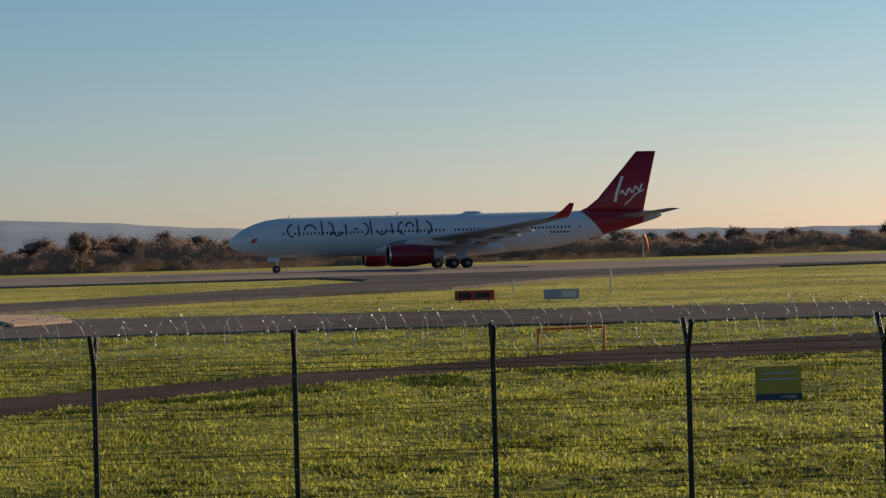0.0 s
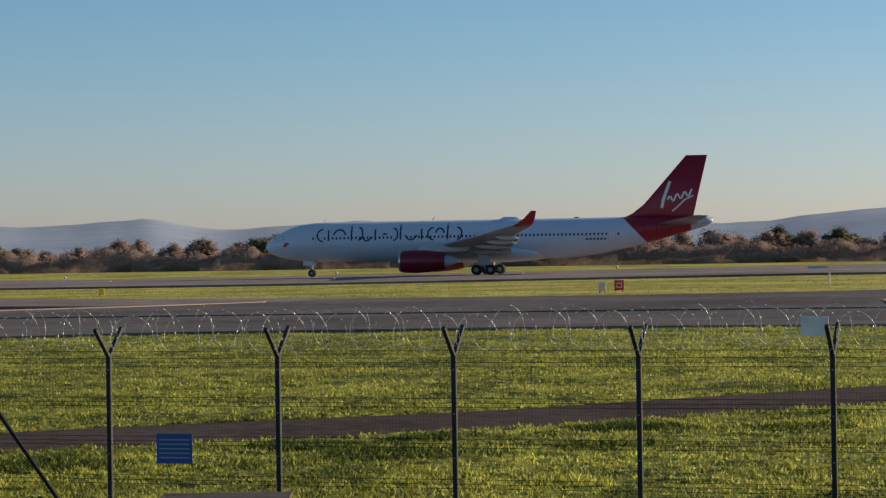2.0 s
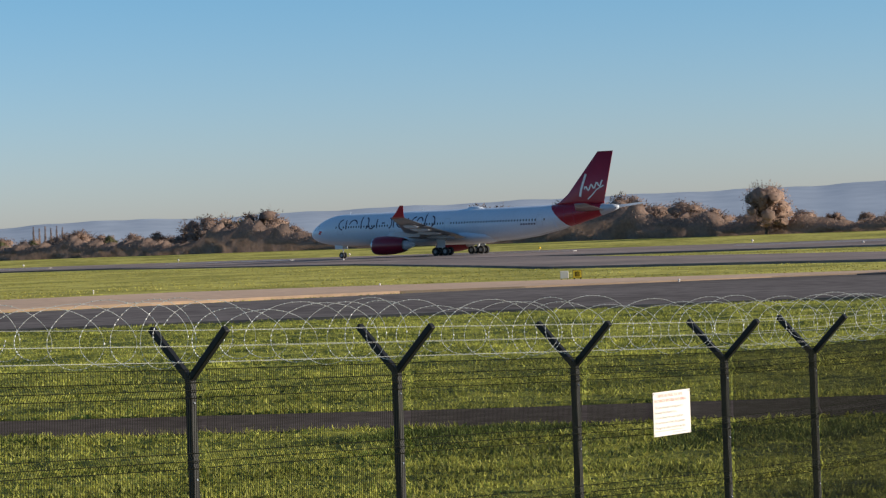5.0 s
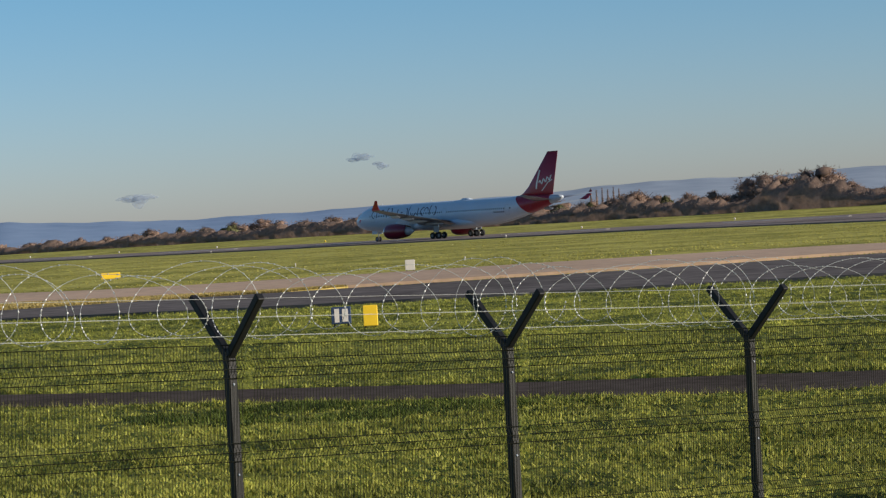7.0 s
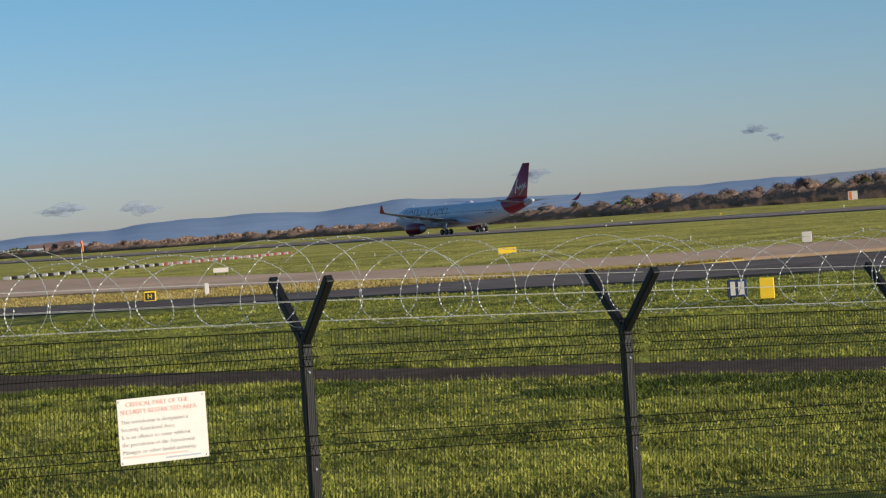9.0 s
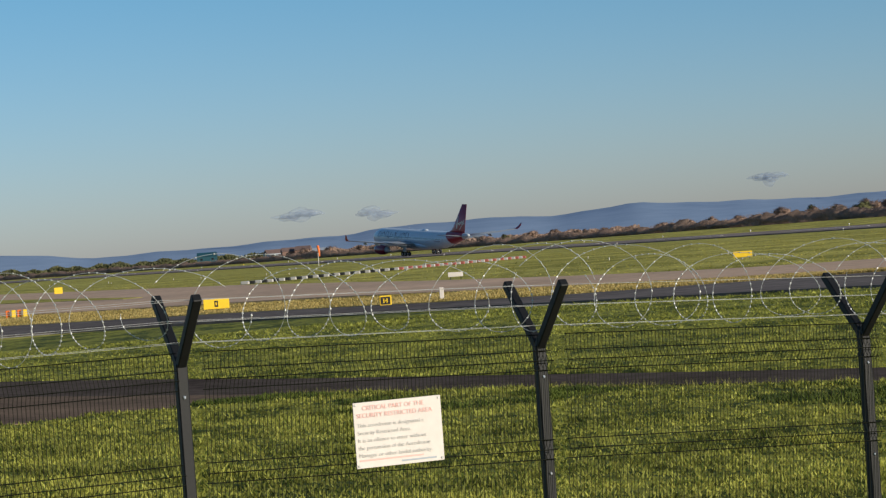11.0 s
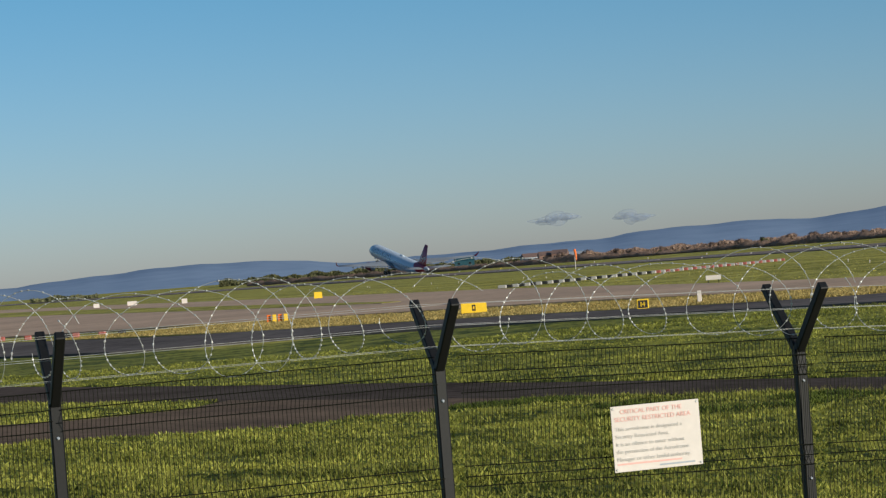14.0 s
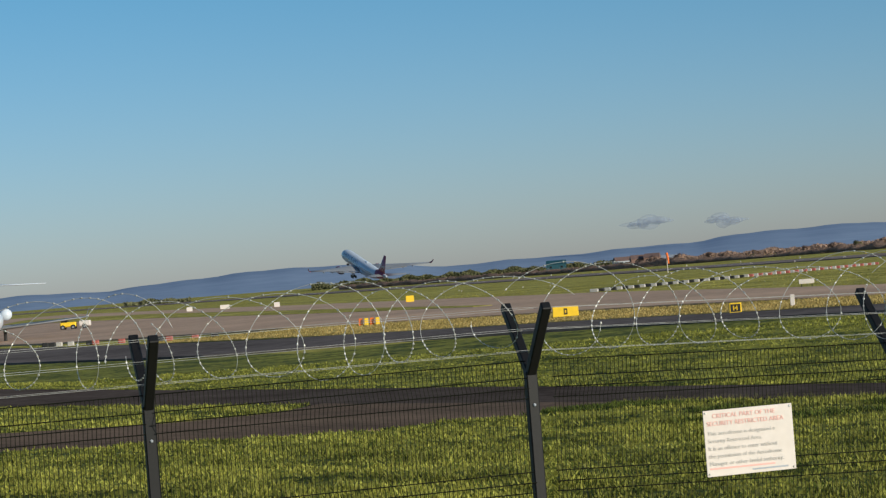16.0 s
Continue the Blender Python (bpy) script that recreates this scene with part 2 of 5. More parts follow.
ys = np.unique(np.r_[np.arange(-60, 120, 4.0), np.arange(120, 520, 10.0), ZY, 300, 400, 480, 600, 900, 1500, 2500, 4600])
xs = np.unique(np.r_[np.arange(-100, 60, 5.0), np.arange(-700, 300, 20.0), -60, 0, -200, -420, -4600, -2500, -1500, -1000, 500, 900, 2000, 4600])
gx, gy = np.meshgrid(xs, ys)
gv = np.stack([gx, gy, land(gx, gy)], 2).reshape(-1, 3)
nx = len(xs)
gf = [(j * nx + i, j * nx + i + 1, (j + 1) * nx + i + 1, (j + 1) * nx + i) for j in range(len(ys) - 1) for i in range(nx - 1)]
# the taxiway's near edge, from right to left
TAXI_NEAR = [(600, 98), (42, 98), (15.7, 104), (-10, 106.5), (-28, 105), (-40, 99), (-50, 94), (-60, 88), (-78, 77), (-88, 70.5), (-99, 66.5), (-117, 60.5), (-130, 55), (-143, 47), (-150, 38), (-180, 28), (-230, 2)]
TAXI_X, TAXI_Y = (np.array(c)[::-1] for c in zip(*TAXI_NEAR))
# mown airfield grass lies beyond the taxiway's near edge
gidx = []
for q in gf:
    cx, cy = gv[list(q)].mean(0)[:2]
    gidx.append(1 if cy > np.interp(cx, TAXI_X, TAXI_Y) + 3 else 0)
tagged(raw("ground", gv, gf, None, mats=[M["grass"], M["mown"]], idx=gidx, smooth=True), "rough winter grass field beside the runway", "grass", kind="structure")


PAVED = []  # outlines of the paved sheets


def strip(name, near, far, material, lift, label, category, n=60, w=8):
    """A paved sheet between two lines of the plan, laid on the land with a low edge."""
    def along(line):
        p = np.array(line, float)
        s = np.r_[0, np.cumsum(np.hypot(*np.diff(p, axis=0).T))]
        q = np.linspace(0, s[-1], n + 1)
        return np.stack([np.interp(q, s, p[:, 0]), np.interp(q, s, p[:, 1])], 1)
    a, b = along(near), along(far)
    v = []
    for k in range(w + 1):
        p = a + (b - a) * k / w
        v += [(x, y, float(land(x, y)) + lift) for x, y in p]
    f = [(k * (n + 1) + i, k * (n + 1) + i + 1, (k + 1) * (n + 1) + i + 1, (k + 1) * (n + 1) + i) for k in range(w) for i in range(n)]
    rim = [i for i in range(n + 1)] + [(k * (n + 1) + n) for k in range(1, w + 1)] + [w * (n + 1) + i for i in range(n - 1, -1, -1)] + [k * (n + 1) for k in range(w - 1, 0, -1)]
    o = len(v)
    v += [(v[i][0], v[i][1], v[i][2] - lift - 0.1) for i in rim]
    f += [(rim[i], o + i, o + (i + 1) % len(rim), rim[(i + 1) % len(rim)]) for i in range(len(rim))]
    if category != "marking":
        PAVED.append(np.array(list(near) + list(far)[::-1], float))
    ob = raw(name, v, f, material)
    return tagged(ob, label, category, kind="structure")


strip("runway", [(1500, 280), (0, 278), (-70, 280), (-150, 292), (-300, 314), (-420, 318), (-3500, 318)], [(1500, 398), (0, 398), (-70, 397), (-150, 394), (-300, 388), (-420, 385), (-3500, 385)], M["runway"], 0.25, "long dark asphalt runway across the airfield", "runway", n=250, w=20)
strip("exit_taxiway", [(-300, 318.5), (-200, 262), (-118, 182), (-77, 172), (-50, 160), (-20, 140)], [(-215, 318.5), (-140, 240), (-60, 190), (-30, 172), (-12, 168), (0, 140)], M["runway"], 0.20, "grey asphalt exit taxiway curving off the runway", "taxiway")
strip("link_taxiway", [(46, 284), (46, 246), (42, 230), (33, 212), (22, 196), (11, 179), (2, 171), (-13, 168)], [(150, 284), (95, 262), (60, 221), (41, 186), (29, 176), (20, 167), (12, 158), (4, 146)], M["asphalt"], 0.22, "dark asphalt link curving from runway to taxiway", "taxiway")
strip("taxiway_junction", [(-62, 128), (-50, 130), (-20, 130), (4, 129)], [(-62, 133.5), (-54, 141), (-43, 152.5), (-30, 171), (-13, 169), (4, 146.5)], M["asphalt"], 0.21, "wide dark asphalt junction of the taxiways", "taxiway", n=40)
strip("concrete_edge", [(-63, 133), (-54, 140.8), (-43, 152), (-36, 162)], [(-63, 138.5), (-54, 145), (-43, 155), (-36, 163)], M["concrete"], 0.24, "pale concrete edge strip along the taxiway", "pavement", n=20, w=2)
strip("taxiway", TAXI_NEAR, [(600, 122), (46, 116), (30, 123.5), (8, 132), (-40, 133), (-62, 131), (-69, 125), (-80, 112), (-92, 97), (-100, 88.5), (-110, 79), (-121, 67.5), (-146, 60), (-163, 53.5), (-183, 46.5), (-250, 40), (-330, 22)], M["asphalt"], 0.14, "dark asphalt taxiway with pale worn edges", "taxiway", n=120)
strip("concrete_apron", [(-62, 133), (-69, 127.5), (-76, 120.5), (-85, 114.5), (-92, 104.5), (-100, 96), (-108, 87), (-120, 82), (-146, 77), (-165, 75), (-185, 68), (-208, 60.5), (-250, 46), (-420, 28), (-900, -20)], [(-62, 139), (-75, 134.5), (-93, 131), (-108, 124), (-117, 111.5), (-127, 101), (-135, 94), (-155, 92.5), (-190, 96), (-205, 99), (-255, 107), (-273, 108), (-320, 112), (-420, 122), (-560, 140), (-900, 170)], M["concrete"], 0.17, "pinkish concrete apron slabs beyond the taxiway", "apron", n=120)
ROAD_NEAR = [(200, 126), (60, 80), (30, 73.3), (23, 72), (15.6, 70), (8.2, 64.8), (2.2, 59.3), (-7.2, 51.8), (-13.2, 48.7), (-18.3, 46), (-23, 43.2), (-28.8, 40.6), (-33, 38.6), (-38.5, 36.7), (-48, 33.6), (-55, 30.6), (-61, 27.8), (-66.7, 25), (-74, 22.6), (-81, 17.9), (-88, 14.1), (-110, -4), (-140, -28)]
ROAD_FAR = [(190, 140), (58, 92), (35, 85.5), (26, 82), (17.5, 76), (10.5, 72), (2.4, 66), (-7.5, 57.2), (-14.7, 53.5), (-20.3, 50.2), (-25, 47.4), (-31, 44.3), (-36, 42.2), (-41, 40), (-51.5, 36.7), (-61, 33.6), (-70, 30.7), (-78, 29), (-87, 26.2), (-101, 22.5), (-114, 18.4), (-135, 8), (-165, -14)]
strip("apron_grass", [(-567, 93), (-407, 92), (-299, 85), (-263, 84), (-230, 84)], [(-700, 122), (-510, 114), (-342, 97), (-296, 93), (-230, 86)], M["mown"], 0.21, "thin strip of grass between apron slabs", "grass", n=30, w=2)
strip("perimeter_road", ROAD_NEAR, ROAD_FAR, M["roadtar"], 0.03, "narrow dark tarmac perimeter road through grass", "road", n=140)
SPUR_NEAR = [(-62, 27), (-59.5, 21.5), (-56.5, 17.8), (-55.3, 13), (-55, 9), (-56, -6)]
SPUR_FAR = [(-76, 22.4), (-70, 19.2), (-66.5, 15.2), (-65, 10.4), (-65, 5), (-65, -6)]
strip("road_spur", SPUR_NEAR, SPUR_FAR, M["spurtar"], 0.034, "short brown tarmac spur off the perimeter road", "road", n=30)
VERGE_NEAR = [(-106, 83.8), (-110, 80), (-121, 68.5), (-146, 61), (-171, 51.5), (-205, 45)]
VERGE_FAR = [(-106, 88), (-108, 86), (-120, 81), (-146, 76), (-171, 70), (-208, 59.5)]
strip("dry_verge", VERGE_NEAR, VERGE_FAR, M["verge"], 0.13, "strip of dry yellow grass between taxiway and apron", "grass", n=60)



# ---- the airliner ----
ZC = [(0.0, 4.55, 0.06), (0.25, 4.57, 0.5), (0.7, 4.62, 0.92), (1.4, 4.72, 1.36), (2.4, 4.86, 1.82), (3.6, 5.0, 2.2), (5.2, 5.12, 2.55), (7.0, 5.18, 2.75), (9.0, 5.2, 2.82), (40.0, 5.2, 2.82), (44.0, 5.28, 2.75), (48.0, 5.52, 2.52), (52.0, 5.93, 2.13), (56.0, 6.42, 1.64), (60.0, 6.92, 1.04), (62.5, 7.2, 0.6), (63.5, 7.3, 0.3)]
CX, CZ, CR = (np.array(c) for c in zip(*ZC))
SINK = 0.3  # the loaded legs are this much shorter
AX = 32.0  # the main wheels stand this far behind the nose


def hull(x):
    return float(np.interp(x, CX, CZ)), float(np.interp(x, CX, CR))


def skin(x, z, side, off=0.015):
    zc, r = hull(x)
    q = max(-0.98, min(0.98, (z - zc) / r))
    return Vector((x - AX, side * (math.sqrt(1 - q * q) * r + off), zc + q * r))


def decal(name, lines, width, material, parent, side, label=""):
    """Painted strokes on the hull's side; lines run in metres behind the nose and above the ground."""
    v, f = [], []
    for ln in lines:
        pts = []
        for (x0, z0), (x1, z1) in zip(ln, ln[1:]):
            k = max(1, int(math.hypot(x1 - x0, z1 - z0) / 0.3))
            pts += [(x0 + (x1 - x0) * i / k, z0 + (z1 - z0) * i / k) for i in range(k)]
        pts.append(ln[-1])
        o = len(v)
        for i, p in enumerate(pts):
            a, b = pts[max(0, i - 1)], pts[min(len(pts) - 1, i + 1)]
            d = math.hypot(b[0] - a[0], b[1] - a[1]) or 1
            nx_, nz_ = -(b[1] - a[1]) / d * width / 2, (b[0] - a[0]) / d * width / 2
            v += [skin(p[0] + nx_, p[1] + nz_, side), skin(p[0] - nx_, p[1] - nz_, side)]
        f += [(o + 2 * i, o + 2 * i + 1, o + 2 * i + 3, o + 2 * i + 2) for i in range(len(pts) - 1)]
    return raw(name, v, f, material, parent, label)


def arc(cx, cz, rx, rz, a0, a1, n=14):
    return [(cx + rx * math.cos(radians(a0 + (a1 - a0) * i / n)), cz + rz * math.sin(radians(a0 + (a1 - a0) * i / n))) for i in range(n + 1)]


def foil(le, chord, y, z, thick, n=12):
    """A wing section: leading edge x, chord, place and thickness ratio."""
    up = []
    for i in range(n + 1):
        u = (1 - math.cos(math.pi * i / n)) / 2
        t = 5 * thick * (0.2969 * math.sqrt(u) - 0.126 * u - 0.3516 * u * u + 0.2843 * u ** 3 - 0.1036 * u ** 4)
        up.append((u, t))
    ring = [(u, t) for u, t in up] + [(u, -t * 0.8) for u, t in reversed(up[1:-1])]
    return [Vector((le + u * chord - AX, y, z + t * chord)) for u, t in ring]


def wheel(parent, r, w, m):
    prof = [(0.25 * r, -0.3 * w), (0.62 * r, -0.42 * w), (0.9 * r, -0.5 * w), (r, -0.28 * w), (r, 0.28 * w), (0.9 * r, 0.5 * w), (0.62 * r, 0.42 * w), (0.25 * r, 0.3 * w)]
    n = 20
    v = [Vector((a * math.cos(2 * math.pi * k / n), b, a * math.sin(2 * math.pi * k / n))) for a, b in prof for k in range(n)]
    f = [(i * n + k, i * n + (k + 1) % n, (i + 1) * n + (k + 1) % n, (i + 1) * n + k) for i in range(len(prof) - 1) for k in range(n)]
    ty = raw("wheel", v, f, M["tyre"], parent, smooth=True)
    ty.matrix_basis = m
    bm = bmesh.new()
    bmesh.ops.create_cone(bm, cap_ends=True, segments=16, radius1=0.5 * r, radius2=0.5 * r, depth=w * 0.74, matrix=Matrix.Rotation(math.pi / 2, 4, "X"))
    part("rim", bm, M["wing"], ty)
    return ty


def build_airliner():
    a = empty("airliner", "white twin-engined airliner with red tail and red engines taking off", "airplane")
    n = 168
    sx = np.unique(np.r_[CX, np.arange(10, 46, 3.0), np.arange(46, 63, 0.25), np.arange(50.5, 56.5, 0.07)])
    rings = []
    for x in sx:
        zc, r = hull(x)
        rings.append([Vector((x - AX, r * math.sin(2 * math.pi * k / n), zc + r * math.cos(2 * math.pi * k / n))) for k in range(n)])
    v, f = loft(rings)
    idx = []
    for q in f:
        c = sum((v[i] for i in q), Vector()) / len(q)
        x = c.x + AX
        zc, r = hull(x)
        edge = 51.0 + (8.05 - c.z) * 0.95
        idx.append(1 if edge < x < 60.6 else (2 if x >= 60.6 or c.z < zc - 0.93 * r else 0))
    raw("fuselage", v, f, None, a, "white fuselage with grey belly and red tail end", smooth=True, mats=[M["fusel"], M["red"], M["belly"]], idx=idx)
    # belly fairing
    rings = [[Vector((x - AX, w * math.sin(t), z + h * math.cos(t))) for t in np.linspace(0, 2 * math.pi, 24, endpoint=False)] for x, w, z, h in ((19, 0.6, 3.2, 0.4), (21, 2.2, 3.3, 1.0), (24, 2.95, 3.35, 1.3), (35, 3.0, 3.35, 1.35), (38.5, 2.4, 3.3, 1.1), (42, 0.7, 3.2, 0.5))]
    raw("belly_fairing", *loft(rings), M["fusel"], a, "grey-white belly fairing", smooth=True)
    for s in (-1, 1):
        # wings, flexed upward to the tips
        sec = [(22.0, 11.6, 2.0, 3.7, 0.13), (26.9, 7.9, 9.4, 4.5, 0.115), (33.0, 5.0, 19.0, 5.55, 0.105), (38.7, 2.6, 28.8, 6.7, 0.10)]
        raw("wing", *loft([foil(le, c, s * y, z, t) for le, c, y, z, t in sec]), M["wing"], a, "grey swept wing", smooth=True)
        wl = [(38.8, 2.55, 28.8, 6.7, 0.1), (39.5, 2.1, 29.35, 7.0, 0.1), (40.5, 1.4, 29.8, 7.7, 0.1), (41.4, 0.7, 30.1, 8.6, 0.1)]
        raw("winglet", *loft([foil(le, c, s * y, z, t, 8) for le, c, y, z, t in wl]), M["red"], a, "dark red upturned winglet", smooth=True)
        # slats and flaps set for take-off
        fl = [(33.0, 2.6, 3.4, 3.2, 0.12), (34.2, 2.2, 9.4, 4.1, 0.12), (37.0, 1.6, 18.5, 5.25, 0.12)]
        raw("flap", *loft([foil(le, c, s * y, z, t, 8) for le, c, y, z, t in fl]), M["wing"], a, "lowered trailing-edge flap", smooth=True)
        for le, y, z, ln in ((29.6, 7.0, 3.55, 6.2), (31.6, 12.2, 4.25, 5.0), (33.8, 17.0, 4.85, 4.2), (35.6, 21.5, 5.4, 3.2)):
            rr = [[Vector((le + ln * u - AX, s * (y + 0.24 * w * math.sin(t)), z - 0.25 * u + 0.36 * w * math.cos(t))) for t in np.linspace(0, 2 * math.pi, 10, endpoint=False)] for u, w in ((0, 0.1), (0.2, 0.8), (0.5, 1.0), (0.8, 0.6), (1, 0.08))]
            raw("flap_fairing", *loft(rr), M["belly"], a, smooth=True)
        # engine
        e = [(20.9, 1.32), (21.0, 1.42), (21.6, 1.55), (23.2, 1.6), (25.0, 1.5), (26.4, 1.28), (27.2, 1.1)]
        m_ = 28
        rr = [[Vector((x - AX, s * 9.4 + r * math.sin(t), 2.3 + r * math.cos(t))) for t in np.linspace(0, 2 * math.pi, m_, endpoint=False)] for x, r in e]
        vv, ff = loft(rr)
        eng = raw("engine", vv, ff[:-2], M["enginered"], a, "dark red engine nacelle", smooth=True)
        rr = [[Vector((x - AX, s * 9.4 + r * math.sin(t), 2.3 + r * math.cos(t))) for t in np.linspace(0, 2 * math.pi, m_, endpoint=False)] for x, r in ((20.9, 1.32), (20.86, 1.36), (21.0, 1.43), (21.12, 1.45))]
        vv, ff = loft(rr)
        raw("intake_lip", vv, ff[:-2], M["metal"], eng, "bright metal intake lip", smooth=True)
        bm = bmesh.new()
        bmesh.ops.create_cone(bm, cap_ends=True, segments=28, radius1=1.33, radius2=1.3, depth=0.2, matrix=Matrix.Translation((21.8 - AX, s * 9.4, 2.3)) @ Matrix.Rotation(math.pi / 2, 4, "Y"))
        part("fan", bm, M["dark"], eng)
        rr = [[Vector((x - AX, s * 9.4 + r * math.sin(t), 2.3 + r * math.cos(t))) for t in np.linspace(0, 2 * math.pi, 20, endpoint=False)] for x, r in ((26.5, 1.0), (27.4, 0.85), (28.2, 0.6), (28.9, 0.3), (29.3, 0.08))]
        raw("exhaust_cone", *loft(rr), M["belly"], eng, "grey exhaust cone", smooth=True)
        rr = [foil(22.6, 7.5, 0, 0, 0.06, 8), foil(23.6, 7.0, 0, 0, 0.06, 8)]
        vv, ff = loft([[Vector((p.x, s * 9.4 + p.z, 3.6)) for p in rr[0]], [Vector((p.x + 0.6, s * 9.4 + p.z, 4.55)) for p in rr[1]]])
        raw("pylon", vv, ff, M["belly"], a, "grey engine pylon")
        # tailplane
        hs = [(55.6, 5.6, 0.6, 6.9, 0.1), (61.2, 2.1, 9.7, 7.9, 0.09)]
        raw("tailplane", *loft([foil(le, c, s * y, z, t) for le, c, y, z, t in hs]), M["wing"], a, "grey tailplane", smooth=True)
    # fin
    fin = [(50.3, 12.1 - 1.6, 7.6, 0.05), (52.3, 8.6, 8.5, 0.075), (53.9, 7.3, 9.7, 0.09), (59.9, 2.95, 16.5, 0.08)]
    rr = []
    for le, c, z, th in fin:
        rr.append([Vector((p.x, p.z, z)) for p in foil(le, c, 0, 0, th, 12)])
    raw("fin", *loft(rr), M["red"], a, "tall dark red tail fin", smooth=True)

    def on_fin(x, z, side):
        le = np.interp(z, [8.5, 9.7, 16.5], [52.3, 53.9, 59.9])
        c = np.interp(z, [8.5, 9.7, 16.5], [8.6, 7.3, 2.95])
        u = min(0.97, max(0.03, (x - le) / c))
        th = np.interp(z, [8.5, 9.7, 16.5], [0.075, 0.09, 0.08])
        t = 5 * th * (0.2969 * math.sqrt(u) - 0.126 * u - 0.3516 * u * u + 0.2843 * u ** 3 - 0.1036 * u ** 4) * c
        return Vector((x - AX, side * (t + 0.03), z))
    # plain white brush strokes in place of the emblem
    for s in (-1, 1):
        wave = [(57.3 + 0.19 * i, 10.35 + 0.055 * i + 0.42 * math.sin(i * 1.15)) for i in range(19)]
        strokes = [([(56.45, 9.2), (56.7, 10.4), (57.25, 11.9), (57.65, 12.9)], 0.42), (wave, 0.26), ([(60.9, 10.9), (59.6, 10.3), (58.6, 9.3), (57.9, 8.75)], 0.2)]
        v, f = [], []
        for ln, w in strokes:
            o = len(v)
            for i, (x, z) in enumerate(ln):
                p, q = ln[max(0, i - 1)], ln[min(len(ln) - 1, i + 1)]
                d = math.hypot(q[0] - p[0], q[1] - p[1])
                ox, oz = -(q[1] - p[1]) / d * w / 2, (q[0] - p[0]) / d * w / 2
                v += [on_fin(x + ox, z + oz, s), on_fin(x - ox, z - oz, s)]
            f += [(o + 2 * i, o + 2 * i + 1, o + 2 * i + 3, o + 2 * i + 2) for i in range(len(ln) - 1)]
        raw("emblem", v, f, M["paint"], a, "white brush-stroke emblem")
        # in place of the title: plain thin bars and bows of its size
        bars = [((9.6, 5.35), (9.6, 6.9)), ((12.9, 5.35), (12.9, 7.6)), ((16.3, 5.35), (16.3, 6.9)), ((19.9, 5.35), (19.9, 7.6)), ((22.9, 5.35), (22.9, 6.9)), ((26.6, 5.35), (26.6, 7.6)), ((17.4, 6.2), (18.0, 6.2))]
        bows = [(8.8, 6.15, 0.8, 0.85, 90, 270), (11.2, 6.0, 0.85, 0.9, 10, 170), (13.9, 6.3, 0.6, 0.9, -90, 90), (15.1, 6.0, 0.6, 0.7, 190, 350), (18.9, 6.15, 0.6, 0.85, -90, 90), (21.4, 6.2, 0.8, 0.85, 190, 350), (24.6, 6.15, 0.8, 0.85, 90, 270), (25.5, 6.1, 0.6, 0.8, 10, 170), (27.9, 6.15, 0.7, 0.85, -90, 90)]
        for ln in [list(b) for b in bars] + [arc(*b) for b in bows]:
            decal("title_stroke", [ln], 0.23, M["title"], a, s, "thin dark purple painted stroke")
        for i in range(6):
            decal("registration_bar", [[(46.0 + 0.5 * i, 5.05), (46.32 + 0.5 * i, 5.05)]], 0.26, M["title"], a, s, "small dark painted bar")
        decal("badge", [[(2.9, 4.75), (3.5, 4.75)], [(3.1, 5.05), (3.8, 5.05)]], 0.3, M["signr"], a, s, "small red badge")
        # cabin windows, cockpit panes, doors
        gaps = (8.3, 19.6, 31.2, 49.6)
        for i in range(78):
            x = 7.4 + 0.56 * i
            if any(abs(x - g) < 0.7 for g in gaps):
                continue
            decal("cabin_window", [[(x - 0.12, 5.72), (x + 0.12, 5.72)]], 0.34, M["dark"], a, s)
        for x, z, w in ((1.7, 5.5, 0.42), (2.25, 5.68, 0.55), (2.85, 5.8, 0.52)):
            decal("cockpit_pane", [[(x - 0.2, z), (x + 0.22, z + 0.06)]], w, M["dark"], a, s, "dark cockpit pane")
        for g in gaps:
            decal("cabin_door", [[(g - 0.5, 4.45), (g - 0.5, 6.5), (g + 0.5, 6.5), (g + 0.5, 4.45), (g - 0.5, 4.45)]], 0.05, M["belly"], a, s, "cabin door outline")
    # undercarriage
    g = raw("nose_gear", *tube([(6.67 - AX, 0, 0.5), (6.75 - AX, 0, 1.6), (6.9 - AX, 0, 3.2)], [0.09, 0.12, 0.16], 8), M["metal"], a, "metal nose gear leg")
    g.matrix_basis = Matrix.Translation((0, 0, SINK))
    for s in (-1, 1):
        wheel(g, 0.53, 0.36, pose(6.67 - AX, s * 0.36, 0.53))
        part("gear_door", bx(6.3 - AX, s * 0.75, 2.35, 1.6, 0.05, 0.9), M["fusel"], a)
    for s in (-1, 1):
        g = raw("main_gear", *join(tube([(0, s * 5.34, 0.75), (0, s * 5.34, 2.2), (0.1, s * 4.9, 3.9)], [0.16, 0.2, 0.24], 8), tube([(-1.1, s * 5.34, 0.72), (1.1, s * 5.34, 0.72)], 0.14, 6), tube([(0, s * 5.3, 1.9), (-0.3, s * 2.9, 3.3)], 0.09, 6)), M["metal"], a, "metal main gear leg and bogie")
        g.matrix_basis = Matrix.Translation((0, 0, SINK))
        for dx in (-0.99, 0.99):
            for dy in (-0.7, 0.7):
                wheel(g, 0.7, 0.52, pose(dx, s * 5.34 + dy, 0.7))
        part("gear_door", bx(0.1, s * 6.0, 2.6, 1.7, 0.06, 1.9), M["belly"], a)
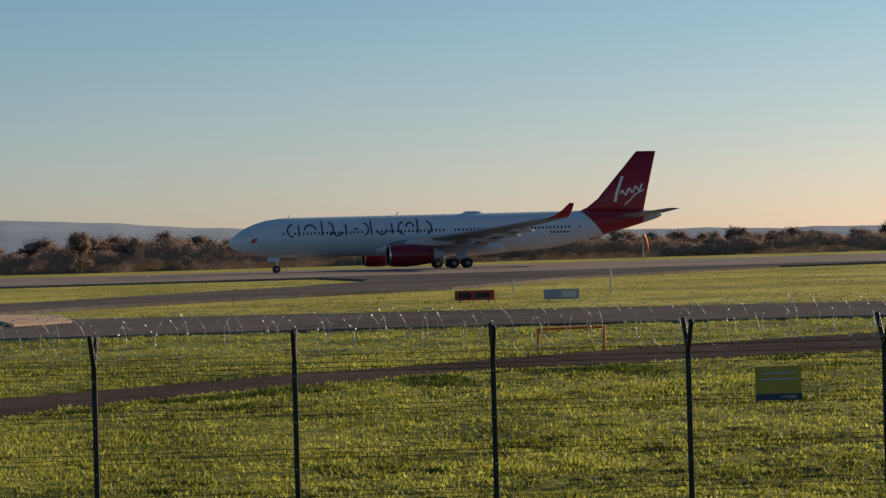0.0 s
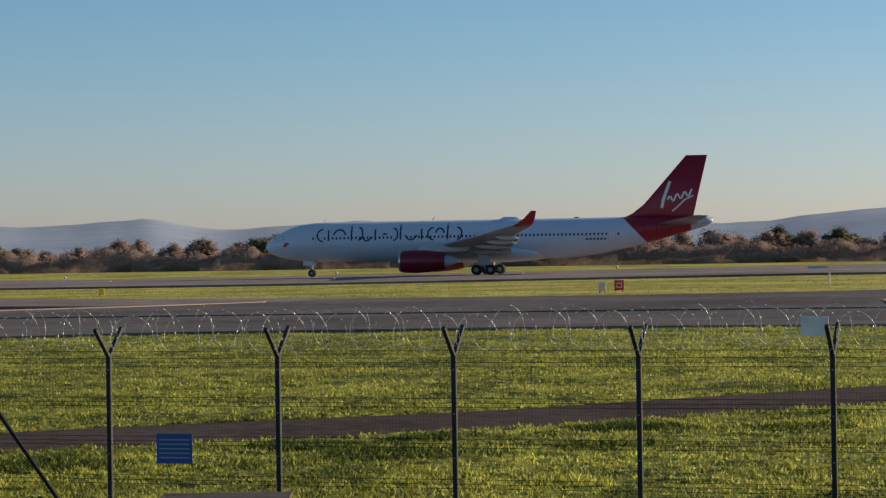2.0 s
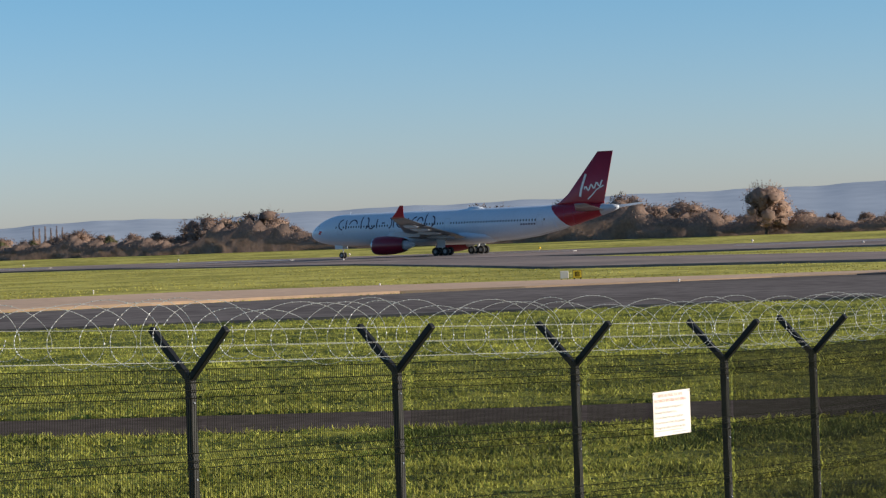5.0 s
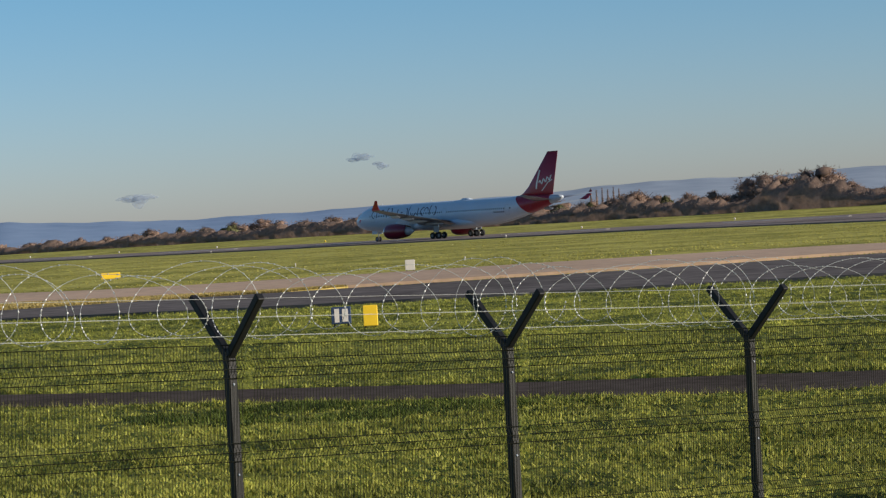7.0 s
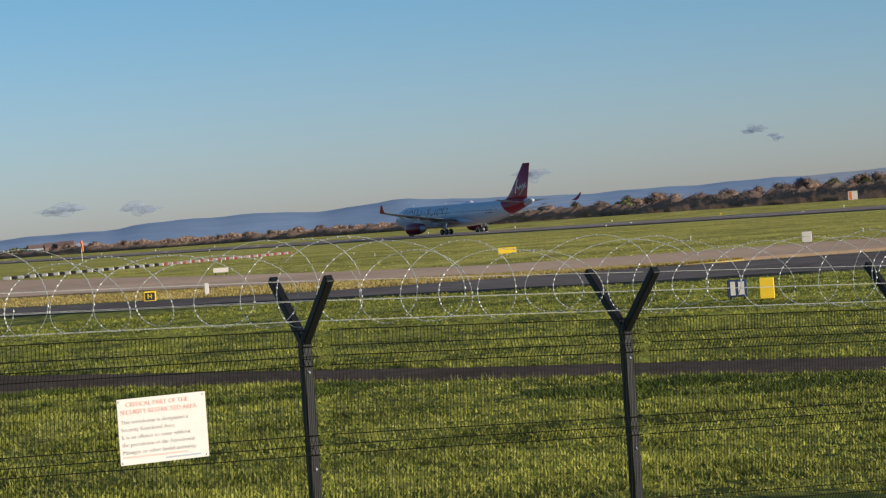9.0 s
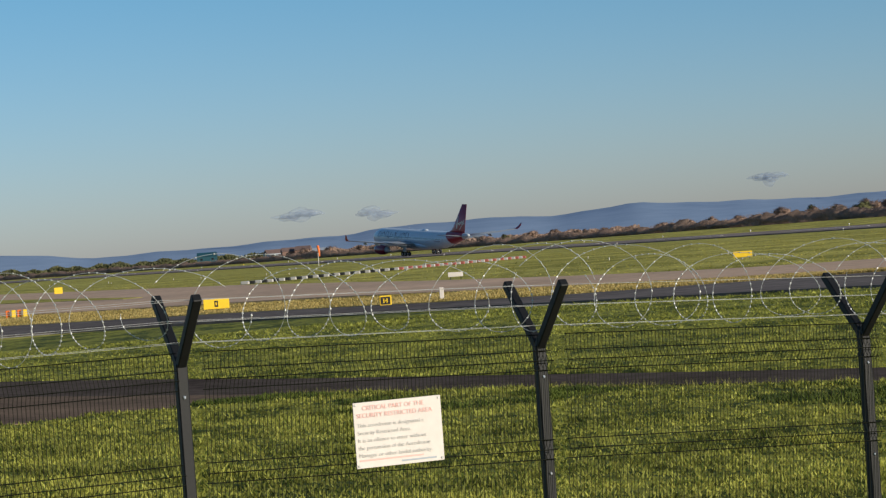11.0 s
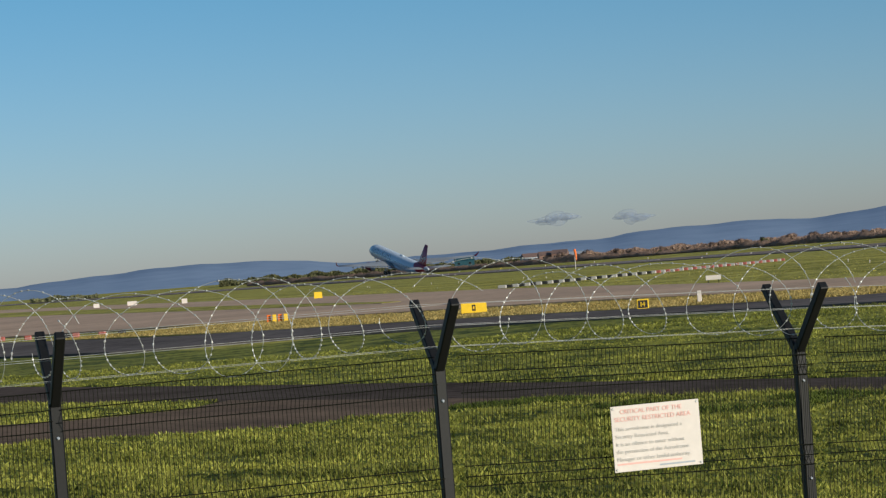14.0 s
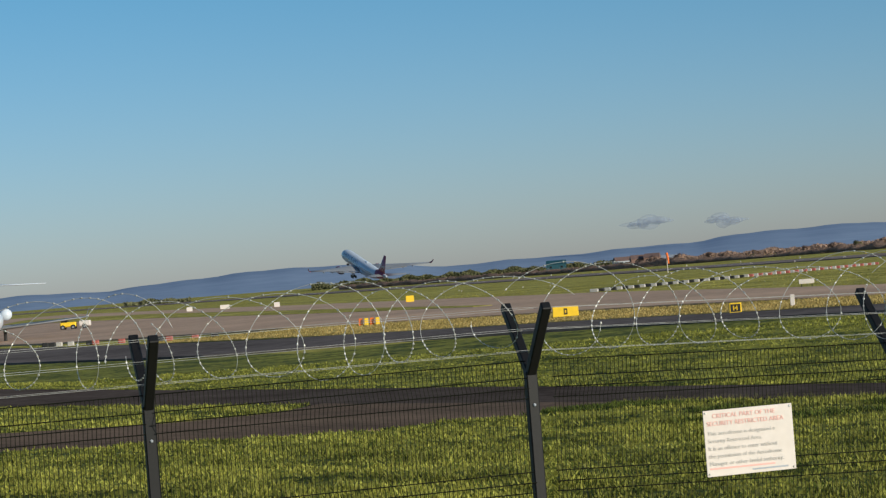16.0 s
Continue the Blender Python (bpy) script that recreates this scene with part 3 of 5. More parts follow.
    raw("antenna", *join(tube([(8.5 - AX, 0, 7.9), (8.7 - AX, 0, 8.4)], 0.08, 4), tube([(24 - AX, 0, 7.95), (24.4 - AX, 0, 8.5)], 0.08, 4)), M["fusel"], a)
    rr = [[Vector((x - AX, w * math.sin(t), 7.95 + h * math.cos(t))) for t in np.linspace(0, 2 * math.pi, 12, endpoint=False)] for x, w, h in ((33.5, 0.1, 0.05), (34.2, 0.6, 0.4), (36, 0.65, 0.42), (37.2, 0.1, 0.05))]
    raw("radome", *loft(rr), M["fusel"], a, "white antenna hump", smooth=True)
    return a


airliner = build_airliner()


# ---- the security fence, in two runs that meet at a braced corner ----
def at_az(az, p, d):
    """Where the sight line at that turn meets the plan's line p + s*d."""
    a = radians(az)
    ux, uy = -math.sin(a), math.cos(a)
    s = (p[0] * uy - p[1] * ux) / (d[1] * ux - d[0] * uy)
    return Vector((p[0] + s * d[0], p[1] + s * d[1], 0))


POST_H = 2.4


def post_mesh(material):
    h = new("fence_post")
    body = part("post", bx(0, 0, POST_H / 2 - 0.15, 0.068, 0.068, POST_H + 0.3, bev=0.007), material, h)
    for s in (-1, 1):
        m = Matrix.Translation((0, 0, POST_H - 0.02)) @ Matrix.Rotation(radians(46 * s), 4, "X")
        part("arm", bx(0, 0, 0.29, 0.056, 0.056, 0.58, m, bev=0.006), material, body, "slanted arm")
    for z in (2.2, 1.6, 1.0, 0.4):
        bm = bmesh.new()
        bmesh.ops.create_icosphere(bm, subdivisions=1, radius=0.011, matrix=Matrix.Translation((0, -0.036, z)))
        part("bolt", bm, M["grey"], body, "bright bolt head")
    return body, h


def panel_mesh(length, thin, step=0.025):
    """Welded mesh with four folded ridges."""
    prof = []
    for k, z in enumerate((0.05, 0.55, 1.1, 1.65, 2.2)):
        prof += [(0, z), (-0.035, z + 0.06), (0, z + 0.12)]
    prof.append((0, 2.42))
    vf = []
    for i in range(int(length / step)):
        x = (i + 0.5) * step
        vf.append(tube([(x, y, z) for y, z in prof], thin, 3))
    zs = [z for y, z in prof]
    for z in zs:
        y = float(np.interp(z, [p[1] for p in prof], [p[0] for p in prof]))
        vf.append(tube([(0, y - 0.004, z), (length, y - 0.004, z)], 0.0036, 3))
    return join(*vf)


def coil(length, r, pitch, z0, seed, lean_r, depth, thick, strands):
    """Razor wire: uneven turns of one wire, or two wires that cross, with the barbs."""
    rnd = random.Random(seed)
    runs = []
    n = 40
    turns = max(1, round(length / pitch))
    pitch = length / turns
    for k in range(strands):
        pts = []
        ph = rnd.random() * 6
        for i in range(turns * n + 1):
            u = i / n
            w = 2 * math.pi * u + math.pi * k + 0.5 * math.sin(u * 1.3 + ph)
            rr = r * (1 + 0.14 * math.sin(u * 1.7 + ph) + 0.08 * math.sin(u * 4.1))
            lean = -lean_r * math.cos(w) * (1 + 0.35 * math.sin(u * 2.3 + ph))
            y = depth * math.cos(w) if strands > 1 else depth * math.sin(w * 0.5 + ph)
            pts.append(Vector((u * pitch + 0.14 * pitch * math.sin(u * 1.9 + ph) + lean, y, z0 + rr * math.sin(w) - 0.03 * math.sin(u * 0.8))))
        runs.append(pts)
    wire = join(*(tube(pts, thick, 4) for pts in runs))
    v, f = [], []
    g = 1.9 if thick > 0.002 else 1.0
    spots = [(pts[i], pts[i + 1]) for pts in runs for i in range(0, len(pts) - 1, 3 if thick > 0.002 else 1)]
    for p, q in spots:
        if rnd.random() < 0.2:
            continue
        d = (q - p).normalized()
        sd = d.cross(Vector((0.3, 0.2, 1))).normalized()
        up = d.cross(sd)
        o = len(v)
        v += [p + d * 0.012 * g, p + sd * 0.0075 * g, p - d * 0.012 * g, p - sd * 0.0075 * g, p + up * 0.006 * g, p - up * 0.006 * g]
        f += [(o, o + 1, o + 4), (o + 1, o + 2, o + 4), (o + 2, o + 3, o + 4), (o + 3, o, o + 4), (o + 1, o, o + 5), (o + 2, o + 1, o + 5), (o + 3, o + 2, o + 5), (o, o + 3, o + 5)]
    return wire, (v, f)


def fence(name, label, places, d, material, base, coil_r, pitch, seed, thin, flat, step):
    root = empty(name, label, "fence")
    ang = math.atan2(d[1], d[0])
    proto, holder = post_mesh(material)
    kids = list(proto.children)
    for i, p in enumerate(places):
        q = Matrix.Translation((p.x, p.y, base(p.x, p.y))) @ Matrix.Rotation(ang, 4, "Z")
        c = share(proto, q, root)
        for k in kids:
            share(k, Matrix(), c)
    for k in (*kids, proto, holder):
        bpy.data.objects.remove(k)
    cache = {}
    for j, (p, q) in enumerate(zip(places, places[1:])):
        ln = round((q - p).length - 0.06, 2)
        if ln < 0.4:
            continue
        if ln not in cache:
            v, f = panel_mesh(ln, thin, step * (1.0 if step > 0.03 or j < 7 else 0.5 if j > 8 else 0.75))
            cache[ln] = raw("mesh_panel", v, f, M["wire"], root, "dark welded wire mesh panel")
            ob = cache[ln]
        else:
            ob = share(cache[ln], Matrix(), root)
        dz = base(q.x, q.y) - base(p.x, p.y)
        run = (q - p).normalized()
        a = math.atan2(run.y, run.x)
        ob.matrix_basis = Matrix.Translation((p.x, p.y, base(p.x, p.y) + 0.04)) @ Matrix.Rotation(a, 4, "Z") @ Matrix.Rotation(-math.atan2(dz, ln), 4, "Y") @ Matrix.Translation((0.03, -0.045, 0))
    # strands along the arms
    n_ = Vector((-d[1], d[0], 0)).normalized()
    for s in (-1, 1):
        for k in (0.14, 0.32, 0.5):
            pts = [Vector((p.x, p.y, base(p.x, p.y) + POST_H + k * math.cos(radians(46)) + 0.02)) + n_ * (s * k * math.sin(radians(46))) for p in places]
            raw("wire_strand", *tube(pts, 0.0010, 4), M["razor"], root, "bright galvanised strand")
    # coil resting in the arms, span by span
    for j, (p, q) in enumerate(zip(places, places[1:])):
        ln = (q - p).length
        wire, barbs = coil(ln, coil_r, pitch, POST_H + 0.36, seed + j, *flat)
        dz = base(q.x, q.y) - base(p.x, p.y)
        run = (q - p).normalized()
        m = Matrix.Translation((p.x, p.y, base(p.x, p.y))) @ Matrix.Rotation(math.atan2(run.y, run.x), 4, "Z") @ Matrix.Rotation(-math.atan2(dz, ln), 4, "Y")
        c = raw("razor_coil", *wire, M["razor"], root, "bright coiled razor wire")
        c.matrix_basis = m
        raw("barbed_edge", *barbs, M["razor"], c, "small bright barbs")["kind"] = "stuff"
    return root


near_p, near_d = (-13.6, 5.3), (0.081, 1.0)
side_places = [at_az(a, near_p, near_d) for a in (92.0, 77.55, 68.75, 60.5, 53.12, 46.72, 41.18, 36.44, 32.34, 28.92, 26.91, 24.41, 22.24, 21.5, 20.1)]


def side_base(x, y):
    return float(np.interp(y, [0, 5.5, 7.5, 14.5, 23, 31], [1.0, 1.01, 0.93, 0.58, 0.23, 0.22]))


far_p, far_d = (0, 32.55), (1.0, -0.185)
far_places = [at_az(a, far_p, far_d) for a in (19.1, 16.06, 12.21, 8.16, 3.91, -0.5, -4.24, -8.81, -13.38, -17.86, -22.3, -26.6)]


def far_base(x, y):
    return 0.26


fence("security_fence", "tall dark steel mesh fence topped with razor wire", side_places, near_d, M["post"], side_base, 0.235, 0.6, 5, 0.0024, (0.2, 0.2, 0.0017, 2), 0.025)
fence("security_fence", "weathered grey mesh fence with razor wire along the field", far_places, far_d, M["greypost"], far_base, 0.27, 0.23, 60, 0.0011, (0.2, 0.22, 0.0026, 1), 0.05)
# braces of the corner posts
for p, dx, dy in ((side_places[-1], 0.1, -1.9), (far_places[0], 1.75, -0.3)):
    z = float(land(p.x, p.y))
    b = raw("brace", *tube([(p.x, p.y, z + 2.25), (p.x + dx, p.y + dy, z - 0.1)], 0.035, 8), M["post"])
    tagged(b, "dark slanted steel brace propping a corner fence post", "brace")
q = at_az(19.7, near_p, near_d)
z = float(land(q.x, q.y))
tagged(raw("end_post", *tube([(q.x, q.y, z - 0.2), (q.x, q.y, z + 2.4)], 0.028, 8), M["post"]), "slim dark end post closing the mesh fence", "post")
p = far_places[0]
flood = empty("floodlight", "small dark floodlight on the corner fence post", "light", pose(p.x + 0.12, p.y - 0.05, float(land(p.x, p.y)) + 2.72, 25, 20, 30))
part("housing", bx(0, 0, 0, 0.14, 0.16, 0.3, bev=0.02), M["tyre"], flood)
part("bracket", bx(-0.04, 0, -0.2, 0.04, 0.06, 0.34, bev=0.006), M["post"], flood)
part("lens", bx(0.075, 0, 0.02, 0.012, 0.12, 0.22), M["dark"], flood)


# ---- notices on the fence ----
def words(text, size, material, parent, x, z, y=-0.006):
    cu = bpy.data.curves.new("lettering", "FONT")
    cu.body, cu.size, cu.align_x, cu.extrude = text, size, "LEFT", 0.0004
    ob = new("lettering", cu)
    cu.materials.append(material)
    ob.parent = parent
    ob.matrix_basis = Matrix.Translation((x, y, z)) @ Matrix.Rotation(math.pi / 2, 4, "X")
    return ob


def notice(place, turn, w, h, lean=0):
    """A white plate with red heading and black text; it faces -y before its turn."""
    s = empty("warning_sign", "white warning sign with red heading fixed to mesh fence", "sign", Matrix.Translation(place) @ Matrix.Rotation(radians(turn), 4, "Z") @ Matrix.Rotation(radians(lean), 4, "Y"), "white warning signs")
    part("plate", bx(0, 0, 0, w, 0.006, h, bev=0.002), M["signw"], s)
    k = h / 0.42
    for i, (t, c, sz) in enumerate((("CRITICAL PART OF THE", "signred", 0.041), ("SECURITY RESTRICTED AREA", "signred", 0.041), ("This aerodrome is designated a", "signtxt", 0.037), ("Security Restricted Area.", "signtxt", 0.037), ("It is an offence to enter without", "signtxt", 0.037), ("the permission of the Aerodrome", "signtxt", 0.037), ("Manager or other lawful authority.", "signtxt", 0.037))):
        words(t, sz * k * 0.98, M[c], s, -w / 2 + (0.06 if i == 0 else 0.02) * k, h / 2 - (0.05 + i * 0.048 + (0.012 if i > 1 else 0)) * k)
    for i, (x0, x1) in enumerate(((0.02, 0.42), (0.28, 0.5))):
        part("text_bar", bx(-w / 2 + (x0 + x1) / 2 * w / 0.55, -0.004, -h / 2 + (0.05 - i * 0.025) * k, (x1 - x0) * w / 0.55, 0.002, 0.01), M["signred" if i == 0 else "grey"], s)
    for sx in (-1, 1):
        for sz in (-1, 1):
            part("screw", bx(sx * (w / 2 - 0.015), -0.005, sz * (h / 2 - 0.015), 0.012, 0.006, 0.012, bev=0.002), M["metal"], s)
    return s


def sign_at(az, el, p, d, off=0.11):
    n_ = Vector((d[1], -d[0], 0)).normalized() * off
    q = at_az(az, (p[0] + n_.x, p[1] + n_.y), d)
    q.z = 4.0 + math.hypot(q.x, q.y) * math.tan(radians(el))
    return q


fence_turn = math.degrees(math.atan2(near_d[1], near_d[0]))
notice(sign_at(63.87, -4.27, near_p, near_d), fence_turn, 0.567, 0.393, 0)
notice(sign_at(30.15, -4.23, near_p, near_d), fence_turn, 0.63, 0.43, 0)


def plate(name, label, az, el, w, h, face, extra=()):
    q = sign_at(az, el, far_p, far_d)
    s = empty(name, label, "sign", Matrix.Translation(q) @ Matrix.Rotation(math.atan2(far_d[1], far_d[0]), 4, "Z"))
    part("plate", bx(0, 0, 0, w, 0.008, h, bev=0.002), M[face], s)
    for cx, cz, sx, sz, c in extra:
        part("text_bar", bx(cx * w, -0.006, cz * h, sx * w, 0.003, sz * h), M[c], s)
    return s


plate("fence_sign", "small white sign fixed between razor wire fence arms", -0.1, -1.72, 0.36, 0.26, "paint")
# backlit sign: plate and foot strip have the shade in their colours
plate("fence_sign", "yellow sign with blue foot strip fixed to fence", -19.9, -3.2, 0.6, 0.44, "shadeyellow", ((0, -0.4, 1, 0.2, "navy"), (0, 0.3, 0.7, 0.06, "grey"), (0, 0.12, 0.8, 0.06, "grey"), (0.2, -0.4, 0.35, 0.08, "signw")))
plate("fence_sign", "blue sign with rows of text fixed to fence", 14.6, -4.3, 0.55, 0.42, "blue", tuple((0, 0.3 - 0.15 * i, 0.85, 0.04, "grey") for i in range(5)))

# ---- picnic table by the fence ----
tx, ty = -7.5, 31.35
pt = empty("picnic_table", "weathered brown wooden picnic table by the fence", "table", pose(tx, ty, float(land(tx, ty)), 0, 0, 9))
for i in range(7):
    part("top_plank", bx(0, -0.48 + 0.16 * i, 0.78, 1.68, 0.145, 0.045, bev=0.006), M["wood"], pt)
for s in (-1, 1):
    for i in range(2):
        part("seat_plank", bx(0, s * (0.82 + 0.15 * i), 0.45, 1.68, 0.135, 0.045, bev=0.006), M["wood"], pt)
    for k in (-1, 1):
        m = Matrix.Translation((s * 0.7, k * 0.42, 0.37)) @ Matrix.Rotation(radians(28 * k), 4, "X")
        part("leg", bx(0, 0, 0, 0.05, 0.1, 0.86, m, bev=0.006), M["wood"], pt)
        m = Matrix.Translation((s * 0.42, 0, 0.55)) @ Matrix.Rotation(radians(-48 * s), 4, "Y")
    part("strut", bx(0, 0, 0, 0.05, 0.08, 0.7, m, bev=0.006), M["wood"], pt)
    part("crossbar", bx(s * 0.64, 0, 0.42, 0.05, 1.9, 0.09, bev=0.006), M["wood"], pt)


# ---- airfield signs, lights and markers ----
def field_sign(x, y, w, h, face, turn, label, lift=0.25, panel=None):
    s = empty("airfield_sign", label, "sign", pose(x, y, float(land(x, y)), 0, 0, turn), "airfield signs")
    part("panel", bx(0, 0, lift + h / 2, w, 0.16, h, bev=0.02), M[face], s)
    for k in (-0.35, 0.35):
        part("leg", bx(k * w, 0, lift / 2 - 0.05, 0.06, 0.06, lift + 0.15), M["post"], s)
    if panel:
        for cx, sx, sz, c in panel:
            part("marking", bx(cx * w, -0.085, lift + h / 2, sx * w, 0.012, sz * h), M[c], s)
    return s


def spot(az, el):
    """A place on the land that lies along that sight line."""
    a, e = radians(az), radians(el)
    for r in np.geomspace(15, 2500, 3000):
        x, y = -math.sin(a) * r, math.cos(a) * r
        if 4.0 + r * math.tan(e) <= float(land(x, y)):
            break
    return x, y


def sign_on(az, el, *args, **kw):
    x, y = spot(az, el)
    return field_sign(x, y, *args, turn=az, **kw)


SIGNS = (
    (4.72, -0.9, 0.55, 0.62, "signw", "small white airfield marker panel on grass", 0.15, None),
    (4.33, -0.89, 0.75, 0.78, "signr", "square red airfield sign with pale mark on grass", 0.15, ((0, 0.55, 0.5, "signw"), (0, 0.4, 0.3, "signr"))),
    (21.95, -1.1, 0.68, 0.68, "signr", "square red airfield sign with round pale mark", 0.2, ((0, 0.72, 0.68, "paint"), (0, 0.5, 0.2, "signr"))),
    # takes the darker red in place of signr, as shade on its face
    (-13.0, -1.17, 2.4, 0.6, "red", "long red airfield sign, its backlit shade put into darker red", 0.1, ((-0.25, 0.3, 0.5, "tyre"), (0.2, 0.35, 0.5, "tyre"))),
    (-15.0, -1.2, 2.1, 0.6, "grey", "long grey airfield sign seen against light", 0.1, ((0.2, 0.4, 0.6, "signw"),)),
    (32.5, -1.11, 0.55, 0.5, "signw", "small white airfield marker panel on grass", 0.1, None),
    (32.2, -1.11, 0.6, 0.55, "tyre", "black airfield sign with yellow border and mark", 0.1, ((0, 0.9, 0.85, "yellow"), (0, 0.6, 0.6, "tyre"), (0, 0.2, 0.35, "yellow"))),
    (63.95, -1.4, 0.7, 0.6, "yellow", "black and yellow airfield sign beside taxiway", 0.1, ((0, 0.8, 0.75, "tyre"), (-0.14, 0.12, 0.45, "yellow"), (0.14, 0.12, 0.45, "yellow"), (0, 0.38, 0.12, "yellow"))),
    (62.65, -1.36, 0.26, 0.8, "signw", "slim white marker post beside taxiway", 0.05, None),
    (62.3, -0.88, 1.3, 0.4, "signw", "long white airfield sign on grass", 0.25, None),
    (50.5, -2.3, 0.72, 0.62, "navy", "dark blue and white sign board on grass", 0.15, ((-0.22, 0.24, 0.8, "signw"), (0.2, 0.3, 0.75, "signw"))),
    (49.83, -2.36, 0.52, 0.74, "yellow", "bright yellow upright sign board on grass", 0.1, None),
    (55.7, -0.89, 1.55, 0.5, "yellow", "long yellow airfield sign on grass", 0.15, None),
    (67.83, -1.21, 1.75, 0.7, "yellow", "long yellow airfield sign with dark mark", 0.2, ((0, 0.14, 0.6, "tyre"), (0, 0.06, 0.3, "yellow"))),
    (16.2, -0.77, 0.5, 0.62, "yellow", "orange-yellow marker box on grass", 0.05, None),
    (16.35, -1.15, 0.6, 0.2, "yellow", "low yellow marker light on taxiway edge", 0.02, None),
    (47.75, -0.19, 2.6, 2.4, "signw", "white and orange equipment cabin near runway", 0.2, ((-0.25, 0.3, 0.9, "orange"),)),
    (20.25, -0.22, 2.2, 1.0, "yellow", "yellow marker board beyond the runway", 0.2, None),
    (-2.9, -0.2, 5.0, 1.3, "signw", "long white marker board beyond the runway", 0.3, None),
    (-0.2, -0.45, 2.8, 0.5, "signw", "low white airfield sign across runway", 0.1, None),
    (48.85, -1.1, 0.65, 0.7, "signw", "white marker box beside taxiway", 0.1, None),
)
for az, el, w, h, face, label, lift, panel in SIGNS:
    sign_on(az, el, w, h, face, label=label, lift=lift, panel=panel)
# orange and yellow marker boards in a row
for i in range(4):
    sign_on(72.55 - 0.13 * i, -1.03, 0.32, 0.72, "yellow" if i % 2 else "orange", label="upright orange marker board beside taxiway", lift=0.02)
# runway edge lights and marker posts
rnd = random.Random(3)


def edge_light(x, y, h=0.35, r=0.11, c="signw"):
    l = empty("runway_light", "small pale runway edge light on a stem", "light", pose(x, y, float(land(x, y))), "runway edge lights")
    raw("stem", *tube([(0, 0, -0.05), (0, 0, h)], 0.04, 6), M["signw"], l)
    bm = bmesh.new()
    bmesh.ops.create_uvsphere(bm, u_segments=10, v_segments=6, radius=r, matrix=Matrix.Translation((0, 0, h + r * 0.7)))
    part("lens", bm, M[c], l, smooth=True)


for i in range(26):
    edge_light(60 - 45 * i, 392, 0.5, 0.22, "yellow" if i % 5 == 2 else "signw")
    if i % 2 == 0:
        edge_light(30 - 45 * i, 312, 0.35, 0.14)
for i in range(20):
    edge_light(-70 - 26 * i, 125 + 3 * i + rnd.uniform(-6, 6), 0.2, 0.07)
for az, el, h in ((-0.45, -0.81, 1.1), (-16.14, -1.06, 1.7), (-13.9, -1.0, 0.9)):
    x, y = spot(az, el)
    pz = raw("marker_post", *tube([(x, y, float(land(x, y)) - 0.1), (x, y, float(land(x, y)) + h)], 0.06, 8), M["signw"])
    tagged(pz, "slim white marker post standing in grass", "post")
# chain of red and white barrier blocks
for i in range(60):
    u = i / 59
    x, y = -268 - 62 * u, 113 + 72 * u
    b = part("barrier_block", bx(0, 0, 0.18, 1.0, 0.4, 0.4, bev=0.06), M[("fadedred" if i > 27 else "tyre") if i % 2 else "fadedwhite"], None)
    b.matrix_basis = pose(x, y, float(land(x, y)), 0, 0, 50)
    tagged(b, ("red" if i > 27 else "black") + " plastic barrier block in a row" if i % 2 else "white plastic barrier block in a row", "barrier", "row of barrier blocks")
for az, c in ((79.75, "tyre"), (79.6, "tyre"), (79.44, "fadedwhite"), (79.18, "fadedwhite"), (78.76, "tyre"), (78.62, "fadedred"), (78.03, "fadedred"), (77.15, "tyre"), (76.95, "fadedred"), (76.36, "fadedred"), (75.91, "tyre")):
    x, y = spot(az, -0.9 - 0.03 * (79.6 - az))
    b = part("barrier_block", bx(0, 0, 0.2, 0.62, 0.4, 0.44, bev=0.06), M[c], None)
    b.matrix_basis = pose(x, y, float(land(x, y)), 0, 0, 65)
    tagged(b, {"tyre": "black", "fadedred": "faded red", "fadedwhite": "dull white"}[c] + " low barrier block at the apron edge", "barrier", "apron barrier blocks")


# a small yellow tug on the apron
def tug(az, el, turn):
    x, y = spot(az, el)
    t = empty("airport_tug", "small yellow airport tug with white trailer box", "vehicle", pose(x, y, float(land(x, y)) + 0.1, 0, 0, turn))
    part("body", bx(0, 0, 0.75, 2.3, 1.3, 0.7, bev=0.12), M["yellow"], t)
    part("cab", bx(-0.5, 0, 1.3, 0.9, 1.2, 0.6, bev=0.1), M["dark"], t, "dark glazed cab")
    part("trailer", bx(2.4, 0, 0.8, 1.6, 1.2, 0.8, bev=0.08), M["signw"], t, "white trailer box")
    for wx in (-0.75, 0.75, 2.4):
        for wy in (-0.62, 0.62):
            wheel(t, 0.36, 0.24, pose(wx, wy, 0.36))


tug(79.2, -0.56, 70)
for az, el, c, w in ((76.44, -0.36, "signw", 1.2), (75.63, -0.37, "signw", 1.9), (74.44, -0.42, "signw", 1.0), (71.38, -0.55, "yellow", 1.1)):
    sign_on(az, el, w, 0.9, c, label="small %s marker box on far airfield grass" % ("yellow" if c == "yellow" else "white"), lift=0.1)
# orange hurdle on the perimeter road's edge
x, y = spot(-15.2, -2.4)
hd = empty("road_barrier", "low orange tubular barrier beside perimeter road", "barrier", pose(x, y, float(land(x, y)), 0, 0, 18))
for k in (-1.3, 1.3):
    raw("upright", *tube([(k, 0, -0.05), (k, 0, 0.85)], 0.05, 8), M["orange"], hd)
raw("rail", *tube([(-1.3, 0, 0.82), (1.3, 0, 0.82)], 0.05, 8), M["orange"], hd)
